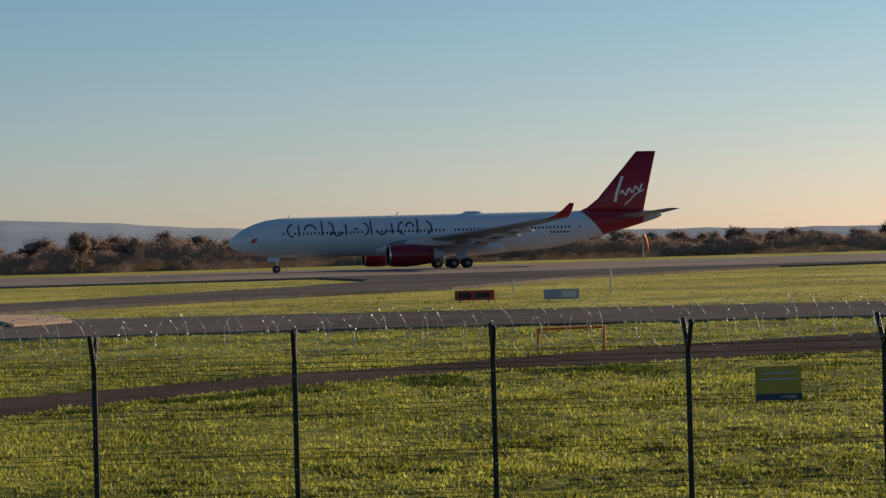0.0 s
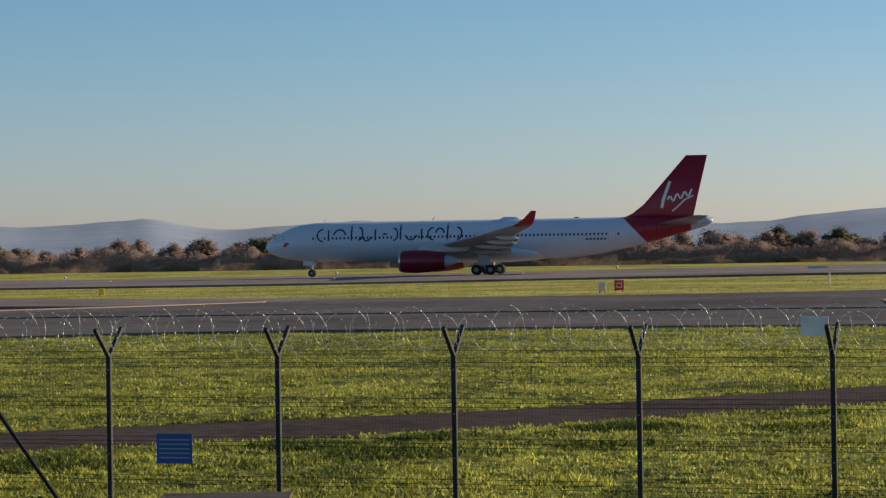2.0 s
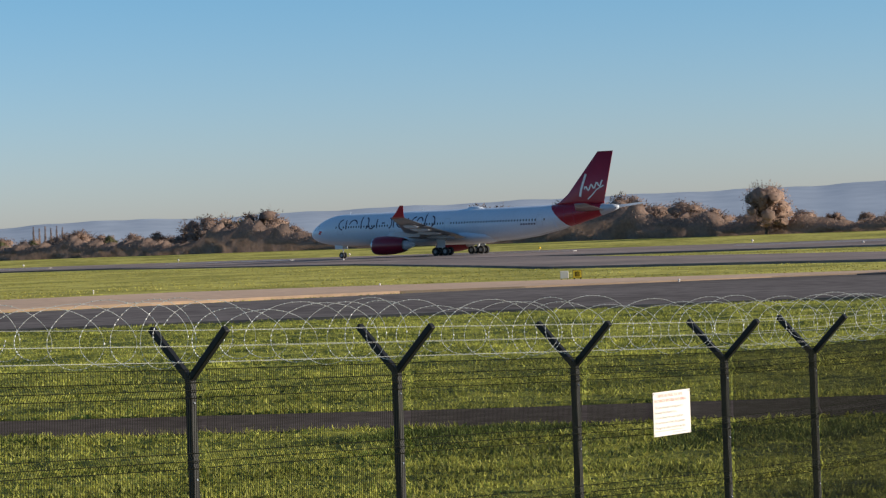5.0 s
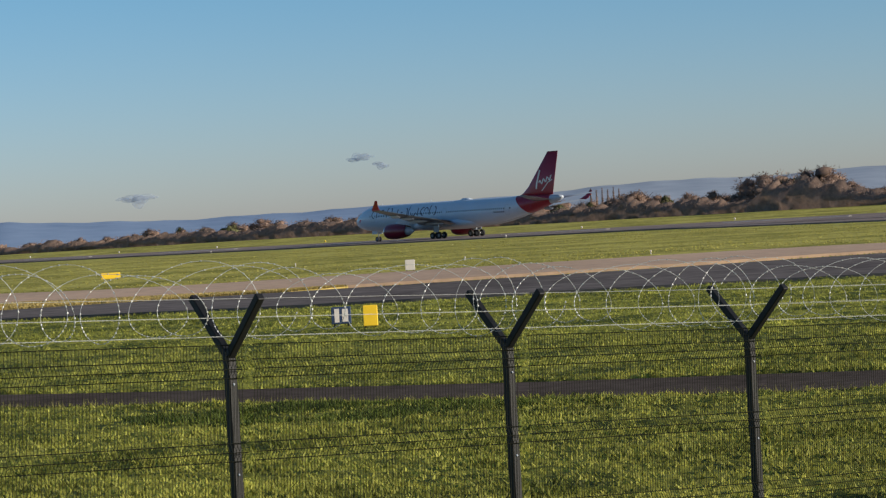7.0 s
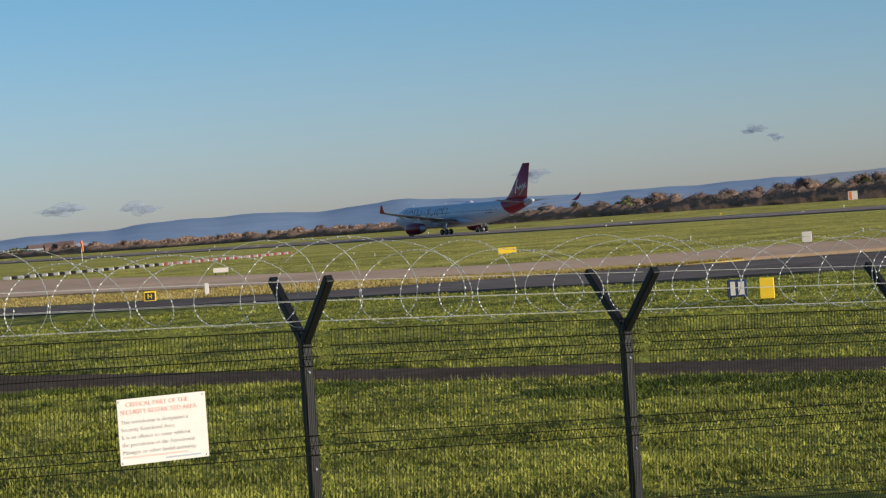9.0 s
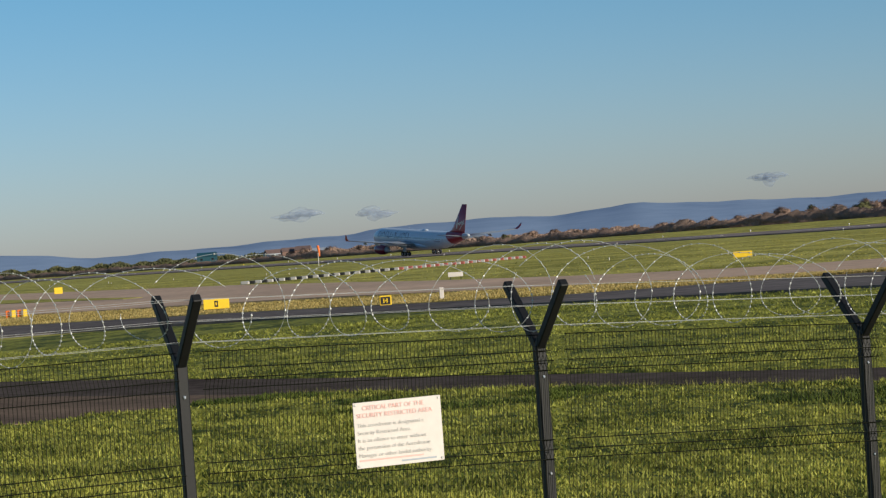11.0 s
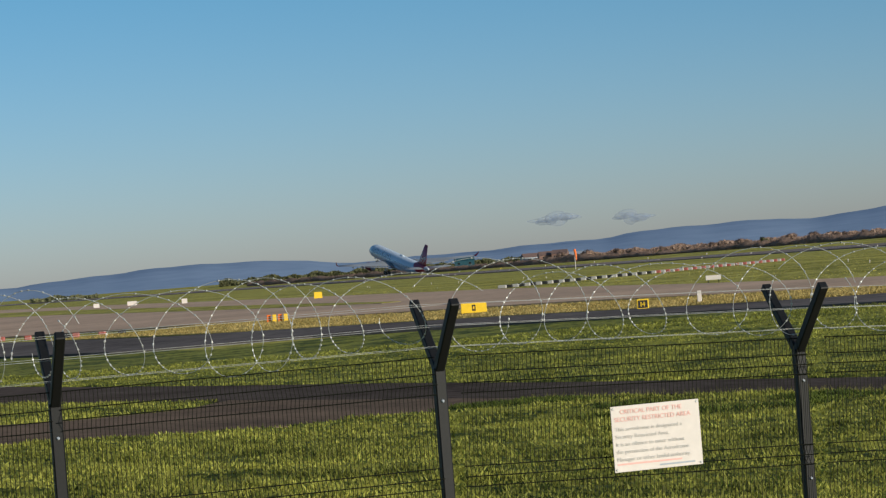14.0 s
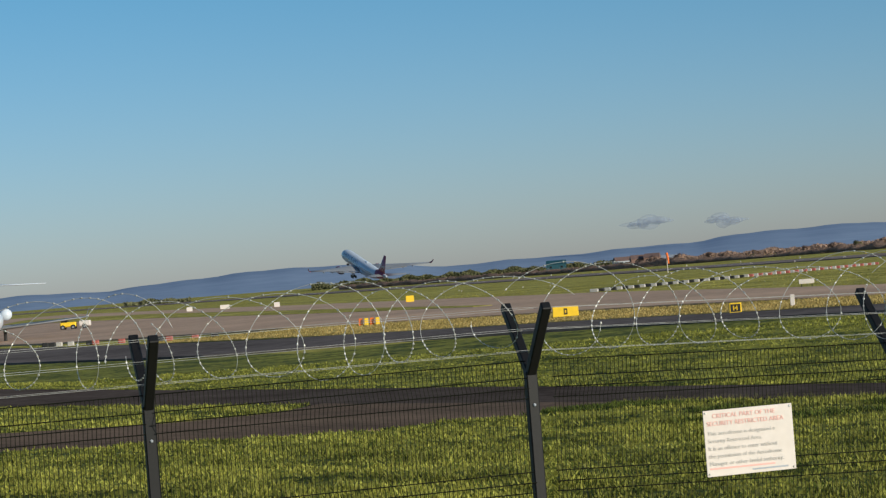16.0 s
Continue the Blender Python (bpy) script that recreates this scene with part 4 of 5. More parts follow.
# windsocks
for az, d, h in ((-16.9, 430, 4.6), (65.42, 640, 5.2)):
    x, y = -math.sin(radians(az)) * d, math.cos(radians(az)) * d
    ws = empty("windsock", "orange windsock hanging from a slim pole", "windsock", pose(x, y, float(land(x, y))), "windsocks")
    raw("pole", *tube([(0, 0, -0.1), (0, 0, h)], 0.09, 8), M["signw"], ws)
    raw("sock", *tube([(0.1, 0, h - 0.1), (0.5, 0, h - 0.9), (0.75, 0, h - 2.0), (0.85, 0, h - 2.8)], [0.34, 0.3, 0.24, 0.17], 12), M["orange"], ws, "faded orange fabric sock")
# pavement marks
strip("concrete_patch", [(5.2, 121), (8.2, 124.5)], [(4, 143), (8.4, 137)], M["concrete"], 0.26, "pale concrete patch at the taxiway junction", "pavement", n=4, w=3)
for i in range(40):
    strip("runway_centre_line", [(200 - 60 * i, 348.5), (170 - 60 * i, 348.5)], [(200 - 60 * i, 349.4), (170 - 60 * i, 349.4)], M["paint"], 0.29, "white painted runway centre dash", "marking", n=2, w=1)


# ---- trees beyond the runway ----
def tree_proto(kind, h, spread, seed, leaves):
    r = random.Random(seed)
    root = empty("tree", "bare brown winter tree in the airfield tree line" if kind == "twig" else "dark evergreen tree in the airfield tree line", "tree", group="tree line")
    tr = []
    trunk_h = h * r.uniform(0.25, 0.4)
    tr.append(tube([(0, 0, -0.4), (0.05 * h * r.uniform(-1, 1) * 0.3, 0, trunk_h), (0, 0, h * 0.75)], [0.03 * h, 0.02 * h, 0.006 * h], 6))
    for i in range(11):
        z0 = trunk_h * 0.7 + (h * 0.6 - trunk_h * 0.7) * i / 10
        a = r.uniform(0, 6.28)
        ln = spread * r.uniform(0.5, 1.0) * (1.0 - 0.5 * (z0 / h))
        e = Vector((math.cos(a) * ln, math.sin(a) * ln, z0 + ln * r.uniform(0.4, 1.0)))
        mid = Vector((math.cos(a) * ln * 0.5, math.sin(a) * ln * 0.5, z0 + ln * 0.2))
        tr.append(tube([(0, 0, z0), mid, e], [0.012 * h, 0.008 * h, 0.003 * h], 4))
    raw("trunk", *join(*tr), M["bark"], root)
    # the crown is a heap of rounded masses of fine twigs
    lobes = []
    column = spread < 0.2 * h
    for i in range(26 if leaves > 3500 else 15):
        a, q = r.uniform(0, 6.28), 0.0 if column else math.sqrt(r.uniform(0, 1)) * 0.66
        rad = spread * (r.uniform(0.75, 1.0) * (1.05 - 0.055 * i) if column else r.uniform(0.25, 0.42))
        top = h * (0.98 - 0.42 * q * q) - rad * 0.85
        z0 = h * (0.15 + 0.057 * i) if column else (h * 0.22 if i < 3 else max(h * 0.2, top - r.uniform(0, 0.3) * h))
        lobes.append((Vector((math.cos(a) * q * spread, math.sin(a) * q * spread, z0)), rad))
    def whole(p, out, jitter):
        """The crown is lit mostly as one rounded mass."""
        q = Vector((p.x / spread, p.y / spread, 1.6 * (p.z / h - 0.35))) * 0.9 + out * 0.4
        return (q + Vector((r.gauss(0, 1), r.gauss(0, 1), r.gauss(0, 1))) * jitter).normalized()

    v, f, nrm = [], [], []
    ball = bmesh.new()
    bmesh.ops.create_icosphere(ball, subdivisions=1, radius=1)
    bv, bf = [q.co.copy() for q in ball.verts], [tuple(q.index for q in t.verts) for t in ball.faces]
    ball.free()
    for c, rad in lobes:
        o = len(v)
        for q in bv:
            k = 0.68 + 0.3 * noise.noise((q * rad + c) * 0.9) + 0.2 * noise.noise((q * rad + c) * 2.3)
            p = c + Vector((q.x, q.y, q.z * 0.9)) * rad * k
            p.z = max(p.z, 0.0)
            v.append(p)
            nrm.append(whole(p, q, 0.12))
        f += [tuple(q + o for q in t) for t in bf]
    for i in range(leaves):
        c, rad = r.choice(lobes)
        o_ = Vector((r.gauss(0, 1), r.gauss(0, 1), r.gauss(0, 1))).normalized()
        p = c + o_ * rad * r.uniform(0.5, 1.25)
        p.z = max(p.z, 0.15)
        d = (o_ + Vector((r.gauss(0, 0.6), r.gauss(0, 0.6), r.gauss(0.4, 0.6)))).normalized()
        w = d.cross(Vector((r.gauss(0, 1), r.gauss(0, 1), r.gauss(0, 1)))).normalized()
        L, W = r.uniform(0.3, 0.75), r.uniform(0.1, 0.22)
        o = len(v)
        v += [p - d * L / 2 - w * W / 2, p - d * L / 2 + w * W / 2, p + d * L / 2]
        f.append((o, o + 1, o + 2))
        nrm += [whole(p, o_, 0.16)] * 3
    face_out(raw("crown", v, f, M[kind], root), nrm)
    return root


protos = [tree_proto("twig", 8.5, 4.2, i, 2400) for i in range(6)] + [tree_proto("ever", 8.5, 3.4, 20 + i, 2000) for i in range(2)]
for i, q in enumerate(protos):
    q.matrix_basis = pose(330 + 12 * i, 520, float(land(330, 520)), 0, 0, 40 * i)
# turn and height (degrees above level) of the tree tops along the line
TOPS = [(-26, .42), (-22, .42), (-20.9, .37), (-19.6, .45), (-18.3, .32), (-17, .47), (-12, .6), (-7.3, .63), (-5.5, .75), (-4.7, .62), (-3.8, .86), (-3, .6), (-2.4, .5), (-1.5, .58), (3.5, .57), (4.1, .8), (5, .58), (6, .66), (7.4, .6), (8.4, .57), (9.2, .67), (9.7, .42), (10.1, .54), (11, .68), (11.9, .78), (12.8, .66), (13.6, .5), (15, .52), (16, .6), (16.9, .46), (17.6, .36), (18.5, .58), (19.2, .58), (20.4, .45), (21.3, .6), (22.4, .47), (23.7, .3), (25.1, .25), (26.4, .26), (27.2, .4), (28.6, .48), (29.2, .7), (30.1, .78), (30.8, .95), (31.6, .94), (32.4, .86), (33.5, .76), (34.6, .68), (36, .5), (38.3, .4), (38.8, .5), (39.2, .75), (39.9, .87), (40.6, .82), (41, .45), (42, .4), (43.4, .52), (44.6, .46), (45.3, .35), (46.2, .48), (48, .44), (50, .34), (52.3, .33), (53.7, .31), (54.8, .26), (55.8, .19), (57.5, .18), (58.5, .08), (59.5, .14), (61.7, .09), (63.3, .02), (65.5, .14), (67, .06), (72, .08), (80, .08)]
TA, TE_ = (np.array(c) for c in zip(*TOPS))
rnd = random.Random(11)
az = -26.0
while az < 66:
    for row in range(2):
        a = az + rnd.uniform(-0.15, 0.15)
        y = 500 + 22 * row + rnd.uniform(-6, 6)
        if a > 52:
            y -= (a - 52) * 3
        x = -y * math.tan(radians(a))
        z = float(land(x, y))
        dist = math.hypot(x, y)
        h = 4.0 + dist * math.tan(radians(float(np.interp(a, TA, TE_)))) - z
        h *= rnd.uniform(0.7, 1.08)
        q = rnd.choice(protos[:6]) if rnd.random() < 0.9 else rnd.choice(protos[6:])
        c = copy_thing(q, pose(x, y, z, 0, 0, rnd.uniform(0, 360)))
        k = h / 8.5
        c.scale = (k * rnd.uniform(1.2, 1.6), k * rnd.uniform(1.2, 1.6), k)
    az += math.degrees(6.0 / math.hypot(500 / math.cos(radians(az)), 0)) * (1.0 if az < 40 else 0.85) / max(0.25, math.cos(radians(az)))
for q in protos:
    for k in (*q.children, q):
        bpy.data.objects.remove(k)
# lone round tree and the hangar-side poplars
def lone(az, y, h, w, kind, seed, n=3000):
    t = tree_proto(kind, h, w, seed, n)
    x = -y * math.tan(radians(az))
    t.matrix_basis = pose(x, y, float(land(x, y)))
    return t


lone(27.85, 485, 12.0, 6.4, "twig", 77, 4200)
lone(-4.0, 480, 8.6, 3.6, "twig", 78, 2200)
for i in range(6):
    lone(43.95 + 0.13 * i, 640, 10.6 + 0.7 * (i % 2), 0.8, "twig", 90 + i, 500)

# dense undergrowth that closes the foot of the tree line
def hedge_height(a, x):
    top = 4.0 + 500 / np.cos(np.radians(a)) * np.tan(np.radians(np.interp(a, TA, TE_))) - 1.8
    return np.maximum(1.0, top * 0.62) * (0.7 + 0.5 * lattice(x * 0.16, x * 0, 31) + 0.3 * lattice(x * 0.45, x * 0, 32) - 0.15)


def hedge_line(a):
    y = 488 - np.clip(a - 52, 0, 30) * 3
    return -y * np.tan(np.radians(a)), y


ha = np.unique(np.r_[np.arange(-27, 40, 0.1), np.arange(40, 73, 0.04)])
hx, hy = hedge_line(ha)
hh = hedge_height(ha, hx)
v = []
for k in range(10):
    u = k / 9
    bulge = 1.4 * math.sin(math.pi * (0.15 + 0.85 * u)) + 1.6 * (lattice(hx * 0.5, hx * 0 + u * hh * 0.9, 33) - 0.5)
    v.append(np.stack([hx + 0.8 * (lattice(hx * 0.7, hx * 0 + u * 3, 34) - 0.5), hy - bulge + 3.0 * u * u, land(hx, hy) - 0.1 + hh * (u ** 0.8) + 0.5 * u * (lattice(hx * 1.3, hx * 0 + u, 35) - 0.5)], 1))
nh = len(ha)
tagged(raw("undergrowth", np.concatenate(v), [(k * nh + i + 1, k * nh + i, (k + 1) * nh + i, (k + 1) * nh + i + 1) for k in range(9) for i in range(nh - 1)], M["scrub"], smooth=True), "dense brown winter scrub below the tree line", "scrub", kind="stuff")
r = np.random.default_rng(4)
n = 50000
aa = r.uniform(-27, 73, n)
xx, yy = hedge_line(aa)
zz = land(xx, yy) + hedge_height(aa, xx) * r.uniform(0.35, 1.08, n)
c = np.stack([xx, yy - r.uniform(-2, 1.6, n), zz], 1)
d1, d2 = r.normal(size=(n, 3)) + np.array([0, 0, 0.6]), r.normal(size=(n, 3))
d1 *= (0.4 / np.linalg.norm(d1, axis=1))[:, None]
d2 *= (0.06 / np.linalg.norm(d2, axis=1))[:, None]
tagged(raw("hedge_twigs", np.stack([c - d1 - d2, c - d1 + d2, c + d1], 1).reshape(-1, 3), [(3 * i, 3 * i + 1, 3 * i + 2) for i in range(n)], M["twig"]), "fine bare twigs standing from the scrub", "scrub", kind="stuff")

# ---- hills far off ----
def ridge(name, rad, prof, label, a0, a1, material):
    A, E = (np.array(c) for c in zip(*prof))
    v, f = [], []
    az_ = np.arange(a0, a1, 0.35)
    for i, a in enumerate(az_):
        e = float(np.interp(a, A, E)) + 0.012 * math.sin(a * 2.3) + 0.01 * math.sin(a * 5.1 + 1)
        u = radians(a)
        top = max(1.0, 4.0 + rad * math.tan(radians(e)))
        for rr, zz_ in ((rad - 700, -2.0), (rad - 350, top * 0.55), (rad, top), (rad + 200, top * 0.6)):
            v.append((-math.sin(u) * rr, math.cos(u) * rr, zz_))
    for i in range(len(az_) - 1):
        for j in range(3):
            f.append((4 * i + j, 4 * i + 4 + j, 4 * i + 5 + j, 4 * i + 1 + j))
    return tagged(raw(name, v, f, material, smooth=True), label, "hill", kind="structure")


RIDGE = [(-60, .1), (-20, .35), (-10, .55), (-7.3, .67), (-5.1, .83), (-3, .97), (-2, .97), (-.5, .88), (1, .68), (8, .7), (9.4, .73), (10.2, .88), (11.4, .78), (12.8, .72), (13.7, .69), (14.4, .82), (15.2, .98), (17.4, .8), (19.6, .87), (21.9, 1.0), (23.7, .92), (25.7, .88), (27.4, .83), (29.3, .82), (37.6, .7), (41, .61), (43, .66), (45, .56), (47, .48), (53.4, .4), (55, .42), (56.5, .49), (58.1, .57), (59, .5), (60.2, .41), (61.3, .49), (62.5, .47), (64, .42), (64.6, .35), (67.8, .27), (70.5, .23), (71.5, .33), (72.4, .43), (73.3, .46), (75.3, .45), (76.5, .37), (78.2, .27), (80, .3), (90, .3), (130, .2)]
# the air is clear here: each ridge's material carries its haze as colour
ridge("hill_ridge_pale", 4400, RIDGE, "hills with faint fields, coloured pale grey-blue for haze", -60, 49, M["hill"])
ridge("hill_ridge_blue", 4500, RIDGE, "moorland ridge on the horizon, coloured blue for haze", 46, 130, M["bluehill"])

# ---- far houses and woods at the airfield's end ----
rnd = random.Random(8)
for a, w, h, wall_, roof_ in ((66.35, 15, 3.0, "grey", "slate"), (66.0, 13, 3.4, "brick", "slate"), (65.75, 9, 3.8, "brick", "slate"), (65.5, 22, 2.2, "signw", "grey"), (67.96, 12, 4.2, "teal", "teal")):
    d = 1500 + rnd.uniform(-60, 60)
    x, y = -math.sin(radians(a)) * d, math.cos(radians(a)) * d
    z = float(land(x, y))
    hs = empty("house", "teal-roofed hangar far beyond the airfield" if roof_ == "teal" else "low house far beyond the airfield", "house", pose(x, y, z, 0, 0, a + rnd.uniform(-20, 20)), "far houses")
    part("wall", bx(0, 0, h / 2, w, 7, h), M[wall_], hs)
    v = [(-w / 2 - .3, -3.8, h), (w / 2 + .3, -3.8, h), (w / 2 + .3, 3.8, h), (-w / 2 - .3, 3.8, h), (-w / 2, 0, h + 2.4), (w / 2, 0, h + 2.4)]
    raw("roof", v, [(0, 1, 5, 4), (2, 3, 4, 5), (1, 2, 5), (3, 0, 4), (3, 2, 1, 0)], M[roof_], hs)
    for k in (-0.28, 0.28):
        part("window", bx(k * w, -3.52, h * 0.6, 1.4, 0.08, 1.2), M["dark"], hs)
def far_woods(seed, n, a0, a1, height, material, label):
    r = np.random.default_rng(seed)
    aa = np.radians(r.uniform(a0, a1, n))
    dd = 1620 + r.uniform(0, 120, n)
    xx, yy = -np.sin(aa) * dd, np.cos(aa) * dd
    lump = 0.5 + 0.5 * np.sin(np.degrees(aa) * 9) * np.sin(np.degrees(aa) * 3.7 + 1)
    zz = land(xx, yy) + r.uniform(0, 1, n) * (0.4 + 0.6 * lump) * height
    d1, d2 = r.normal(size=(n, 3)), r.normal(size=(n, 3))
    d1 *= (1.3 / np.linalg.norm(d1, axis=1))[:, None]
    d2 *= (0.8 / np.linalg.norm(d2, axis=1))[:, None]
    c = np.stack([xx, yy, zz], 1)
    tagged(raw("far_woods", np.stack([c - d1, c + d2, c + d1, c - d2], 1).reshape(-1, 3), [(4 * i, 4 * i + 1, 4 * i + 2, 4 * i + 3) for i in range(n)], material), label, "woods", kind="stuff")


far_woods(9, 12000, 58, 66.6, 4.2, M["twig"], "brown band of winter woods at the airfield's far end")
far_woods(10, 12000, 66.4, 73.6, 5.2, M["ever"], "dark band of woods at the airfield's far end")
far_woods(12, 1500, 76.4, 77.9, 4.0, M["ever"], "few dark shrubs at the airfield's far end")

# ---- a parked jet on the apron and small clouds ----
def spot_at(az, el, d):
    return Vector((-math.sin(radians(az)) * d, math.cos(radians(az)) * d, 4.0 + d * math.tan(radians(el))))


jp = spot_at(80.95, 0, 300)
jet = empty("parked_jet", "small white parked jet with high tailplane on apron", "airplane", pose(jp.x, jp.y, float(land(jp.x, jp.y)), 0, 0, 172))
rr = [[Vector((x, r_ * math.sin(t), z + r_ * math.cos(t))) for t in np.linspace(0, 2 * math.pi, 20, endpoint=False)] for x, z, r_ in ((-14, 2.4, 0.1), (-13, 2.5, 0.8), (-10, 2.7, 1.35), (6, 2.7, 1.35), (11, 3.1, 0.8), (14, 3.4, 0.2))]
raw("fuselage", *loft(rr), M["fusel"], jet, smooth=True)
raw("fin", *loft([[Vector((p_.x + AX, p_.z, z)) for p_ in foil(le, c_, 0, 0, 0.1, 8)] for le, c_, z in ((8.5, 4.5, 3.6), (11.5, 3.0, 7.0))]), M["fusel"], jet, smooth=True)
for s in (-1, 1):
    raw("tailplane", *loft([[p_ + Vector((AX, 0, 0)) for p_ in foil(le, c_, s * y_, z, 0.1, 8)] for le, c_, y_, z in ((11.4, 2.8, 0.05, 7.0), (13.8, 1.3, 7.5, 6.8))]), M["fusel"], jet, smooth=True)
    raw("wing", *loft([[p_ + Vector((AX, 0, 0)) for p_ in foil(le, c_, s * y_, z, 0.11, 8)] for le, c_, y_, z in ((-3.5, 5.5, 1.0, 1.7), (2.5, 1.8, 11.5, 2.3), (3.4, 0.8, 12.0, 3.4))]), M["wing"], jet, smooth=True)
    raw("engine", *loft([[Vector((x, s * 2.1 + r_ * math.sin(t), 3.3 + r_ * math.cos(t))) for t in np.linspace(0, 2 * math.pi, 16, endpoint=False)] for x, r_ in ((5.5, 0.6), (6, 0.72), (8.5, 0.6), (9.2, 0.4))]), M["fusel"], jet, smooth=True)
    raw("main_gear", *tube([(0.5, s * 1.7, 0), (0.5, s * 1.7, 1.8)], 0.2, 8), M["tyre"], jet)
raw("nose_gear", *tube([(-10.5, 0, 0), (-10.5, 0, 1.6)], 0.18, 8), M["tyre"], jet)
for az_, el_, w_, sd_ in ((64.04, 0.79, 0.95, 1), (65.78, 0.86, 1.25, 2), (49.85, 1.6, 0.6, 3), (49.38, 1.38, 0.4, 6), (55.0, 0.95, 0.85, 4)):
    rc = random.Random(sd_)
    bm = bmesh.new()
    for k in range(7):
        u = (k - 3) / 3.6 + rc.uniform(-0.1, 0.1)
        q = spot_at(az_ + u * w_ * 0.42, el_ + rc.uniform(-0.07, 0.07) * (1.1 - abs(u)) + 0.03 * math.sin(3 * u + sd_), 4300 + k * 3)
        m_ = Matrix.Translation(q) @ Matrix.Rotation(radians(az_), 4, "Z") @ Matrix.Diagonal((rc.uniform(13, 19) * w_, 6, rc.uniform(7.0, 12.0) * (1.15 - abs(u)) * min(1.0, w_ + 0.2), 1))
        bmesh.ops.create_icosphere(bm, subdivisions=2, radius=1, matrix=m_)
    for vert in bm.verts:
        vert.co.z += 2.2 * noise.noise(vert.co * 0.11)
    tagged(part("cloud", bm, M["cloud"], None, smooth=True), "small thin grey cloud low in the sky", "cloud", kind="stuff")

# ---- rough grass that stands up from the field ----
r = np.random.default_rng(2)
n = 1250000
aa = np.radians(r.uniform(-26, 84, n))
dd = 30 * (125 / 30) ** (r.uniform(0, 1, n) ** 0.85)
xx, yy = -np.sin(aa) * dd, np.cos(aa) * dd
road_n, road_f = np.array(ROAD_NEAR)[::-1], np.array(ROAD_FAR)[::-1]
spur_n, spur_f = np.array(SPUR_NEAR)[::-1], np.array(SPUR_FAR)[::-1]


def paved(x, y, gap):
    """Where the perimeter road, its spur and the taxiway lie."""
    road = (y > np.interp(x, road_n[:, 0], road_n[:, 1]) - gap) & (y < np.interp(x, road_f[:, 0], road_f[:, 1]) + gap)
    side = (x < np.interp(y, spur_n[:, 1], spur_n[:, 0]) + gap) & (x > np.interp(y, spur_f[:, 1], spur_f[:, 0]) - gap) & (y < np.interp(x, road_n[:, 0], road_n[:, 1]) + 1)
    return road | side | (y > np.interp(x, TAXI_X, TAXI_Y) - 0.6 - gap)


def tuft(x, y):
    """Height of the uneven turf above the level field."""
    a, b = lattice(x * 1.3, y * 1.3, 1), lattice(x * 3.3 + 7, y * 3.3, 2)
    c, d = lattice(x * 0.16, y * 0.16, 3), lattice(x * 6.5, y * 6.5 + 3, 4)
    return np.clip(0.3 * a + 0.45 * b + 0.25 * d - 0.3, 0, 1) * (0.35 + 0.9 * c) * 0.2


ta, tr_ = np.radians(np.arange(-25.5, 84, 0.23)), 27 * (115 / 27) ** np.linspace(0, 1, 320)
tg, rg = np.meshgrid(ta, tr_)
tx_, ty_ = -np.sin(tg) * rg, np.cos(tg) * rg
tz_ = land(tx_, ty_) + np.where(paved(tx_, ty_, 0.25) | (ty_ < 3), -0.12, 0.015 + tuft(tx_, ty_))
nt_ = len(ta)
tf_ = [(j * nt_ + i, (j + 1) * nt_ + i, (j + 1) * nt_ + i + 1, j * nt_ + i + 1) for j in range(len(tr_) - 1) for i in range(nt_ - 1)]
tagged(raw("rough_turf", np.stack([tx_, ty_, tz_], 2).reshape(-1, 3), tf_, M["grass"], smooth=True), "uneven tufted winter turf lit by low sun", "grass", kind="stuff")
keep = ~paved(xx, yy, 0.1) & (yy > 4)
clump = 1.3 * (lattice(xx * 0.5, yy * 0.7, 5) - 0.5) + 1.0 * (lattice(xx * 2.2, yy * 2.6, 6) - 0.5)
keep &= r.uniform(-0.9, 0.5, n) < clump + 0.3
xx, yy, clump = xx[keep], yy[keep], clump[keep]
n = len(xx)
hh = 0.04 + 0.07 * r.uniform(0, 1, n) ** 2 + 0.16 * np.clip(clump - 0.15, 0, 0.6) * r.uniform(0.4, 1, n)
ww = 0.014 + 0.032 * r.uniform(0, 1, n)
th = r.uniform(0, 6.283, n)
lx, ly = r.normal(0, 0.5, n) * hh, r.normal(0, 0.5, n) * hh
z0 = land(xx, yy) + tuft(xx, yy) - 0.01
v = np.stack([np.stack([xx - np.cos(th) * ww, yy - np.sin(th) * ww, z0], 1), np.stack([xx + np.cos(th) * ww, yy + np.sin(th) * ww, z0], 1), np.stack([xx + lx, yy + ly, z0 + hh], 1)], 1).reshape(-1, 3)
tagged(raw("grass_tufts", v, [(3 * i, 3 * i + 1, 3 * i + 2) for i in range(n)], M["blade"]), "rough sunlit tufts of winter grass", "grass", kind="stuff")
# the airfield's shorter grass beyond the taxiway, clear of everything paved
def on_pavement(x, y):
    hit = np.zeros(len(x), bool)
    for poly in PAVED:
        inside = np.zeros(len(x), bool)
        for (x0, y0), (x1, y1) in zip(poly, np.roll(poly, -1, 0)):
            if y0 != y1:
                inside ^= ((y0 > y) != (y1 > y)) & (x < (x1 - x0) * (y - y0) / (y1 - y0) + x0)
        hit |= inside
    return hit


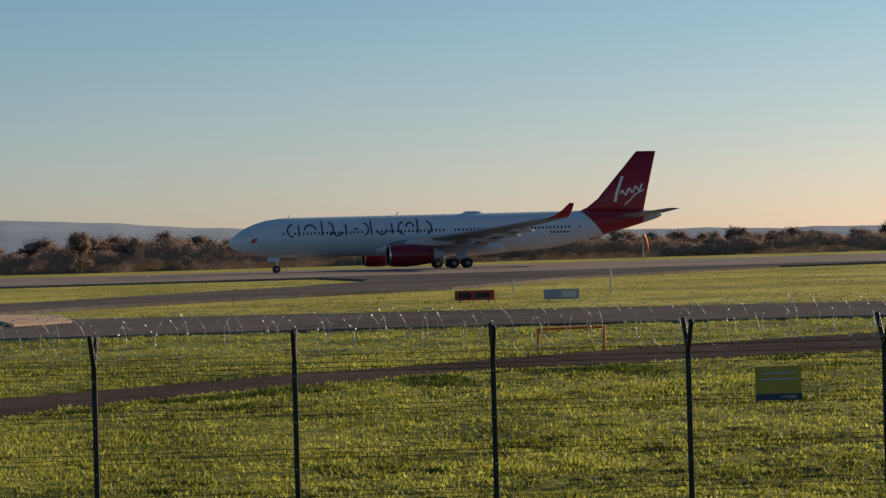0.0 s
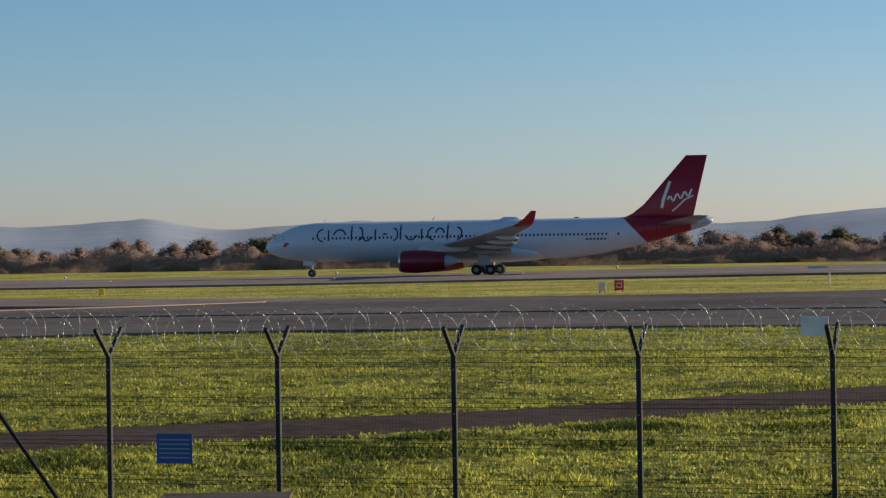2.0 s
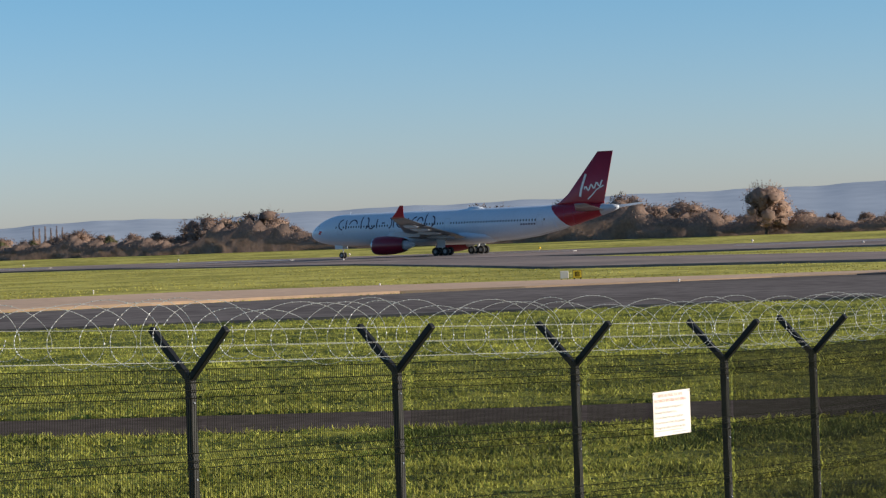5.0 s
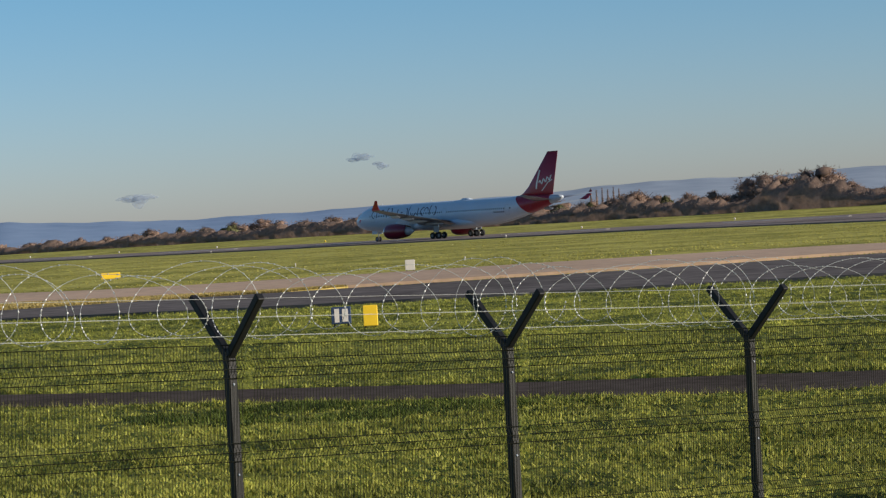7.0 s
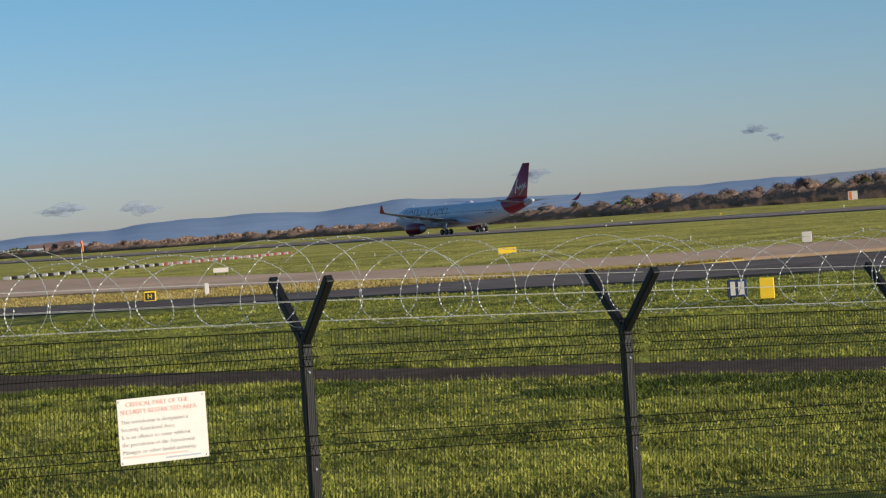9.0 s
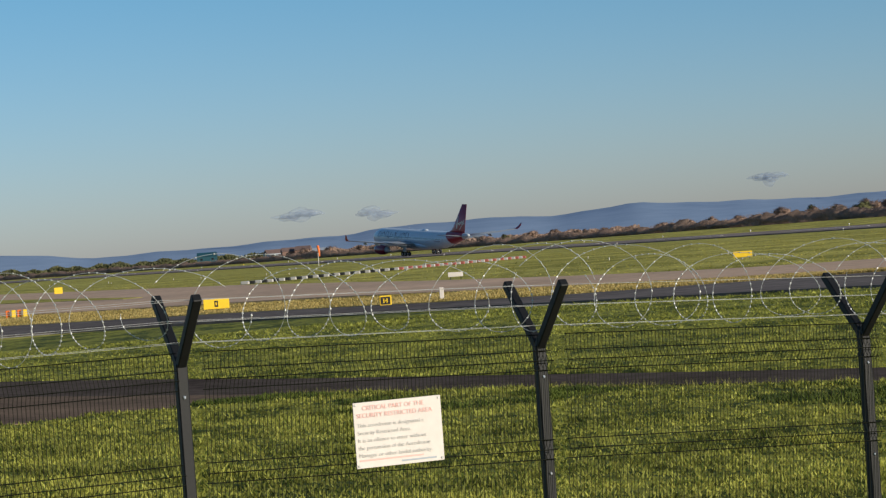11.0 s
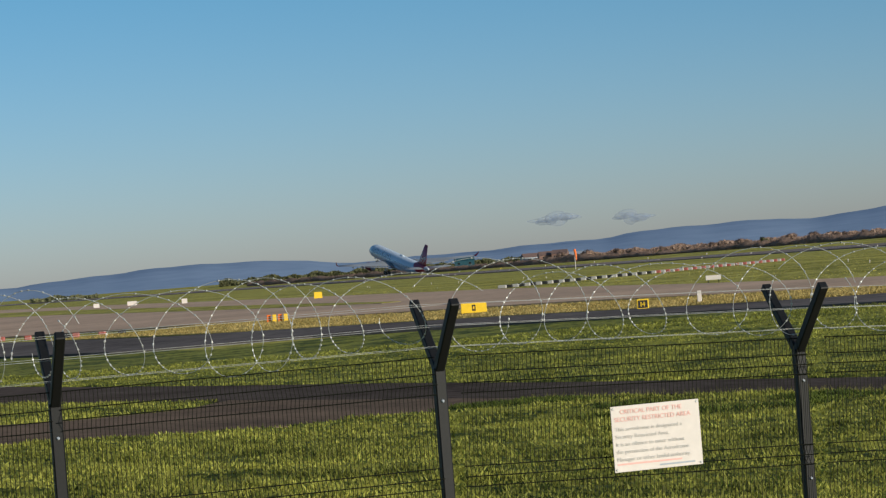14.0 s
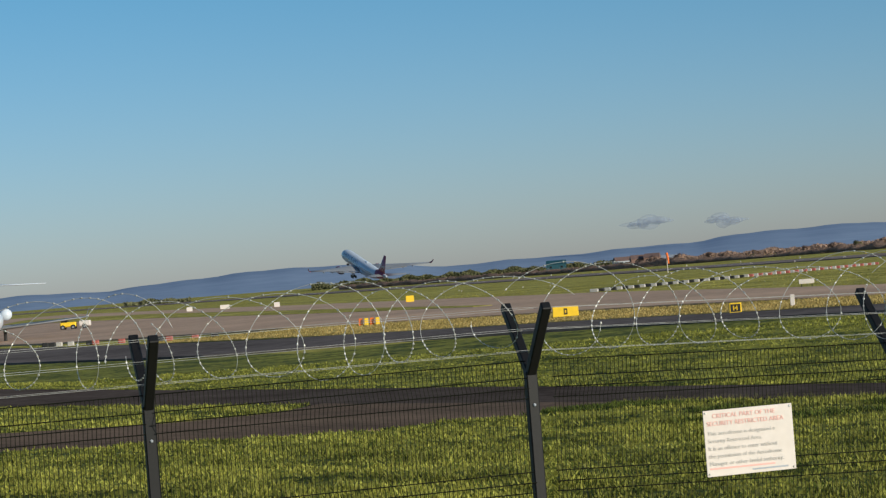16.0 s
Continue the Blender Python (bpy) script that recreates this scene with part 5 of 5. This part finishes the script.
n = 330000
aa = np.radians(r.uniform(-26, 84, n))
dd = 62 * (430 / 62) ** r.uniform(0, 1, n)
xx, yy = -np.sin(aa) * dd, np.cos(aa) * dd
cl = lattice(xx * 0.22, yy * 0.12, 21) * 0.6 + lattice(xx * 0.8, yy * 0.4, 22) * 0.4
ok = (yy > np.interp(xx, TAXI_X, TAXI_Y) + 1) & ~on_pavement(xx, yy) & (r.uniform(0.15, 0.75, n) < cl)
xx, yy, cl, dd = xx[ok], yy[ok], cl[ok], dd[ok]
n = len(xx)
th, hh = r.uniform(0, 6.283, n), 0.03 + 0.1 * cl * r.uniform(0.3, 1, n)
z0, ww = land(xx, yy) - 0.01, 0.03 + 0.05 * r.uniform(0, 1, n) + 0.0001 * dd
v = np.stack([np.stack([xx - np.cos(th) * ww, yy - np.sin(th) * ww, z0], 1), np.stack([xx + np.cos(th) * ww, yy + np.sin(th) * ww, z0], 1), np.stack([xx + r.normal(0, .4, n) * hh, yy + r.normal(0, .4, n) * hh, z0 + hh], 1)], 1).reshape(-1, 3)
tagged(raw("airfield_grass", v, [(3 * i, 3 * i + 1, 3 * i + 2) for i in range(n)], M["mownblade"]), "short yellowing grass between the runways", "grass", kind="stuff")
# dry yellow grass on the verge
n = 60000
u, k = r.uniform(0, 1, n), r.uniform(0, 1, n)
va, vb = (np.array(q, float) for q in (VERGE_NEAR, VERGE_FAR))
ks = np.linspace(0, 1, len(va))
xx = np.interp(u, ks, va[:, 0]) * (1 - k) + np.interp(u, ks, vb[:, 0]) * k
yy = np.interp(u, ks, va[:, 1]) * (1 - k) + np.interp(u, ks, vb[:, 1]) * k
th, hh = r.uniform(0, 6.283, n), 0.06 + 0.1 * r.uniform(0, 1, n)
z0, ww = land(xx, yy) + 0.12, 0.03 + 0.04 * r.uniform(0, 1, n)
v = np.stack([np.stack([xx - np.cos(th) * ww, yy - np.sin(th) * ww, z0], 1), np.stack([xx + np.cos(th) * ww, yy + np.sin(th) * ww, z0], 1), np.stack([xx + r.normal(0, .4, n) * hh, yy + r.normal(0, .4, n) * hh, z0 + hh], 1)], 1).reshape(-1, 3)
tagged(raw("dry_verge_grass", v, [(3 * i, 3 * i + 1, 3 * i + 2) for i in range(n)], M["dryblade"]), "dry yellow grass beside the taxiway", "grass", kind="stuff")
# longer grass on the bank below the road, its green darkened for shade
n = 120000
u = r.uniform(0, 1, n) ** 1.2
xx = -66 + 96 * u
off = 1.2 + np.abs(r.normal(0, 1, n)) * 3.4
yy = np.interp(xx, road_n[:, 0], road_n[:, 1]) - off
cl = 1.2 * (lattice(xx * 0.5, yy * 0.5, 9) - 0.5)
ok = (cl > -0.12 + 0.05 * off) & ~paved(xx, yy, 0.1)
xx, yy, cl = xx[ok], yy[ok], cl[ok]
n = len(xx)
th, hh = r.uniform(0, 6.283, n), (0.08 + 0.17 * np.clip(cl + 0.12, 0, 0.6)) * r.uniform(0.5, 1.1, n)
z0, ww = land(xx, yy) + tuft(xx, yy) - 0.01, 0.03
v = np.stack([np.stack([xx - np.cos(th) * ww, yy - np.sin(th) * ww, z0], 1), np.stack([xx + np.cos(th) * ww, yy + np.sin(th) * ww, z0], 1), np.stack([xx + r.normal(0, .5, n) * hh, yy + r.normal(0, .5, n) * hh, z0 + hh], 1)], 1).reshape(-1, 3)
tagged(raw("rough_grass_bank", v, [(3 * i, 3 * i + 1, 3 * i + 2) for i in range(n)], M["bankshade"]), "long grass beside the perimeter road, darkened for the bank's shade", "grass", kind="stuff")
# dry stalks along the road's edge
n = 1800
u = r.uniform(0, 1, n)
xx = -30 - 32 * u
yy = np.interp(xx, road_n[:, 0], road_n[:, 1]) - 0.2 - np.abs(r.normal(0, 0.35, n))
th, hh = r.uniform(0, 6.283, n), 0.08 + 0.16 * r.uniform(0, 1, n)
z0 = land(xx, yy)
v = np.stack([np.stack([xx - np.cos(th) * .01, yy - np.sin(th) * .01, z0], 1), np.stack([xx + np.cos(th) * .01, yy + np.sin(th) * .01, z0], 1), np.stack([xx + r.normal(0, .08, n), yy + r.normal(0, .08, n), z0 + hh], 1)], 1).reshape(-1, 3)
tagged(raw("dry_stalks", v, [(3 * i, 3 * i + 1, 3 * i + 2) for i in range(n)], M["straw"]), "pale dry grass stalks along the road edge", "grass", kind="stuff")


# ---- what moves ----
ROLL = [(0.0, -45, 0, 0), (0.7, -3.4, 0, 0), (1.5, 45.3, 0, 0), (2.2, 89.3, 0, 0), (3.5, 173, 0, 0), (4.2, 220, 0, 0), (5.0, 274, 0, 0), (6.2, 357, 0, 0), (7.5, 450, 0, 0), (9.0, 560, 0, 0), (10.0, 637, 0, 0.8), (11.2, 731, 0.1, 4.5), (12.5, 835, 0.9, 8.0), (14.5, 1002, 2.3, 12.0), (16.0, 1126, 6.0, 13.8)]


def motions():
    rows = []
    for t, s, up, pitch in ROLL:
        x = -s + AX
        rows.append((t, pose(x, 347.5, float(land(x, 347.5)) + 0.25 - SINK + up, 0, pitch, 0)))
    walk(airliner, rows)


motions()
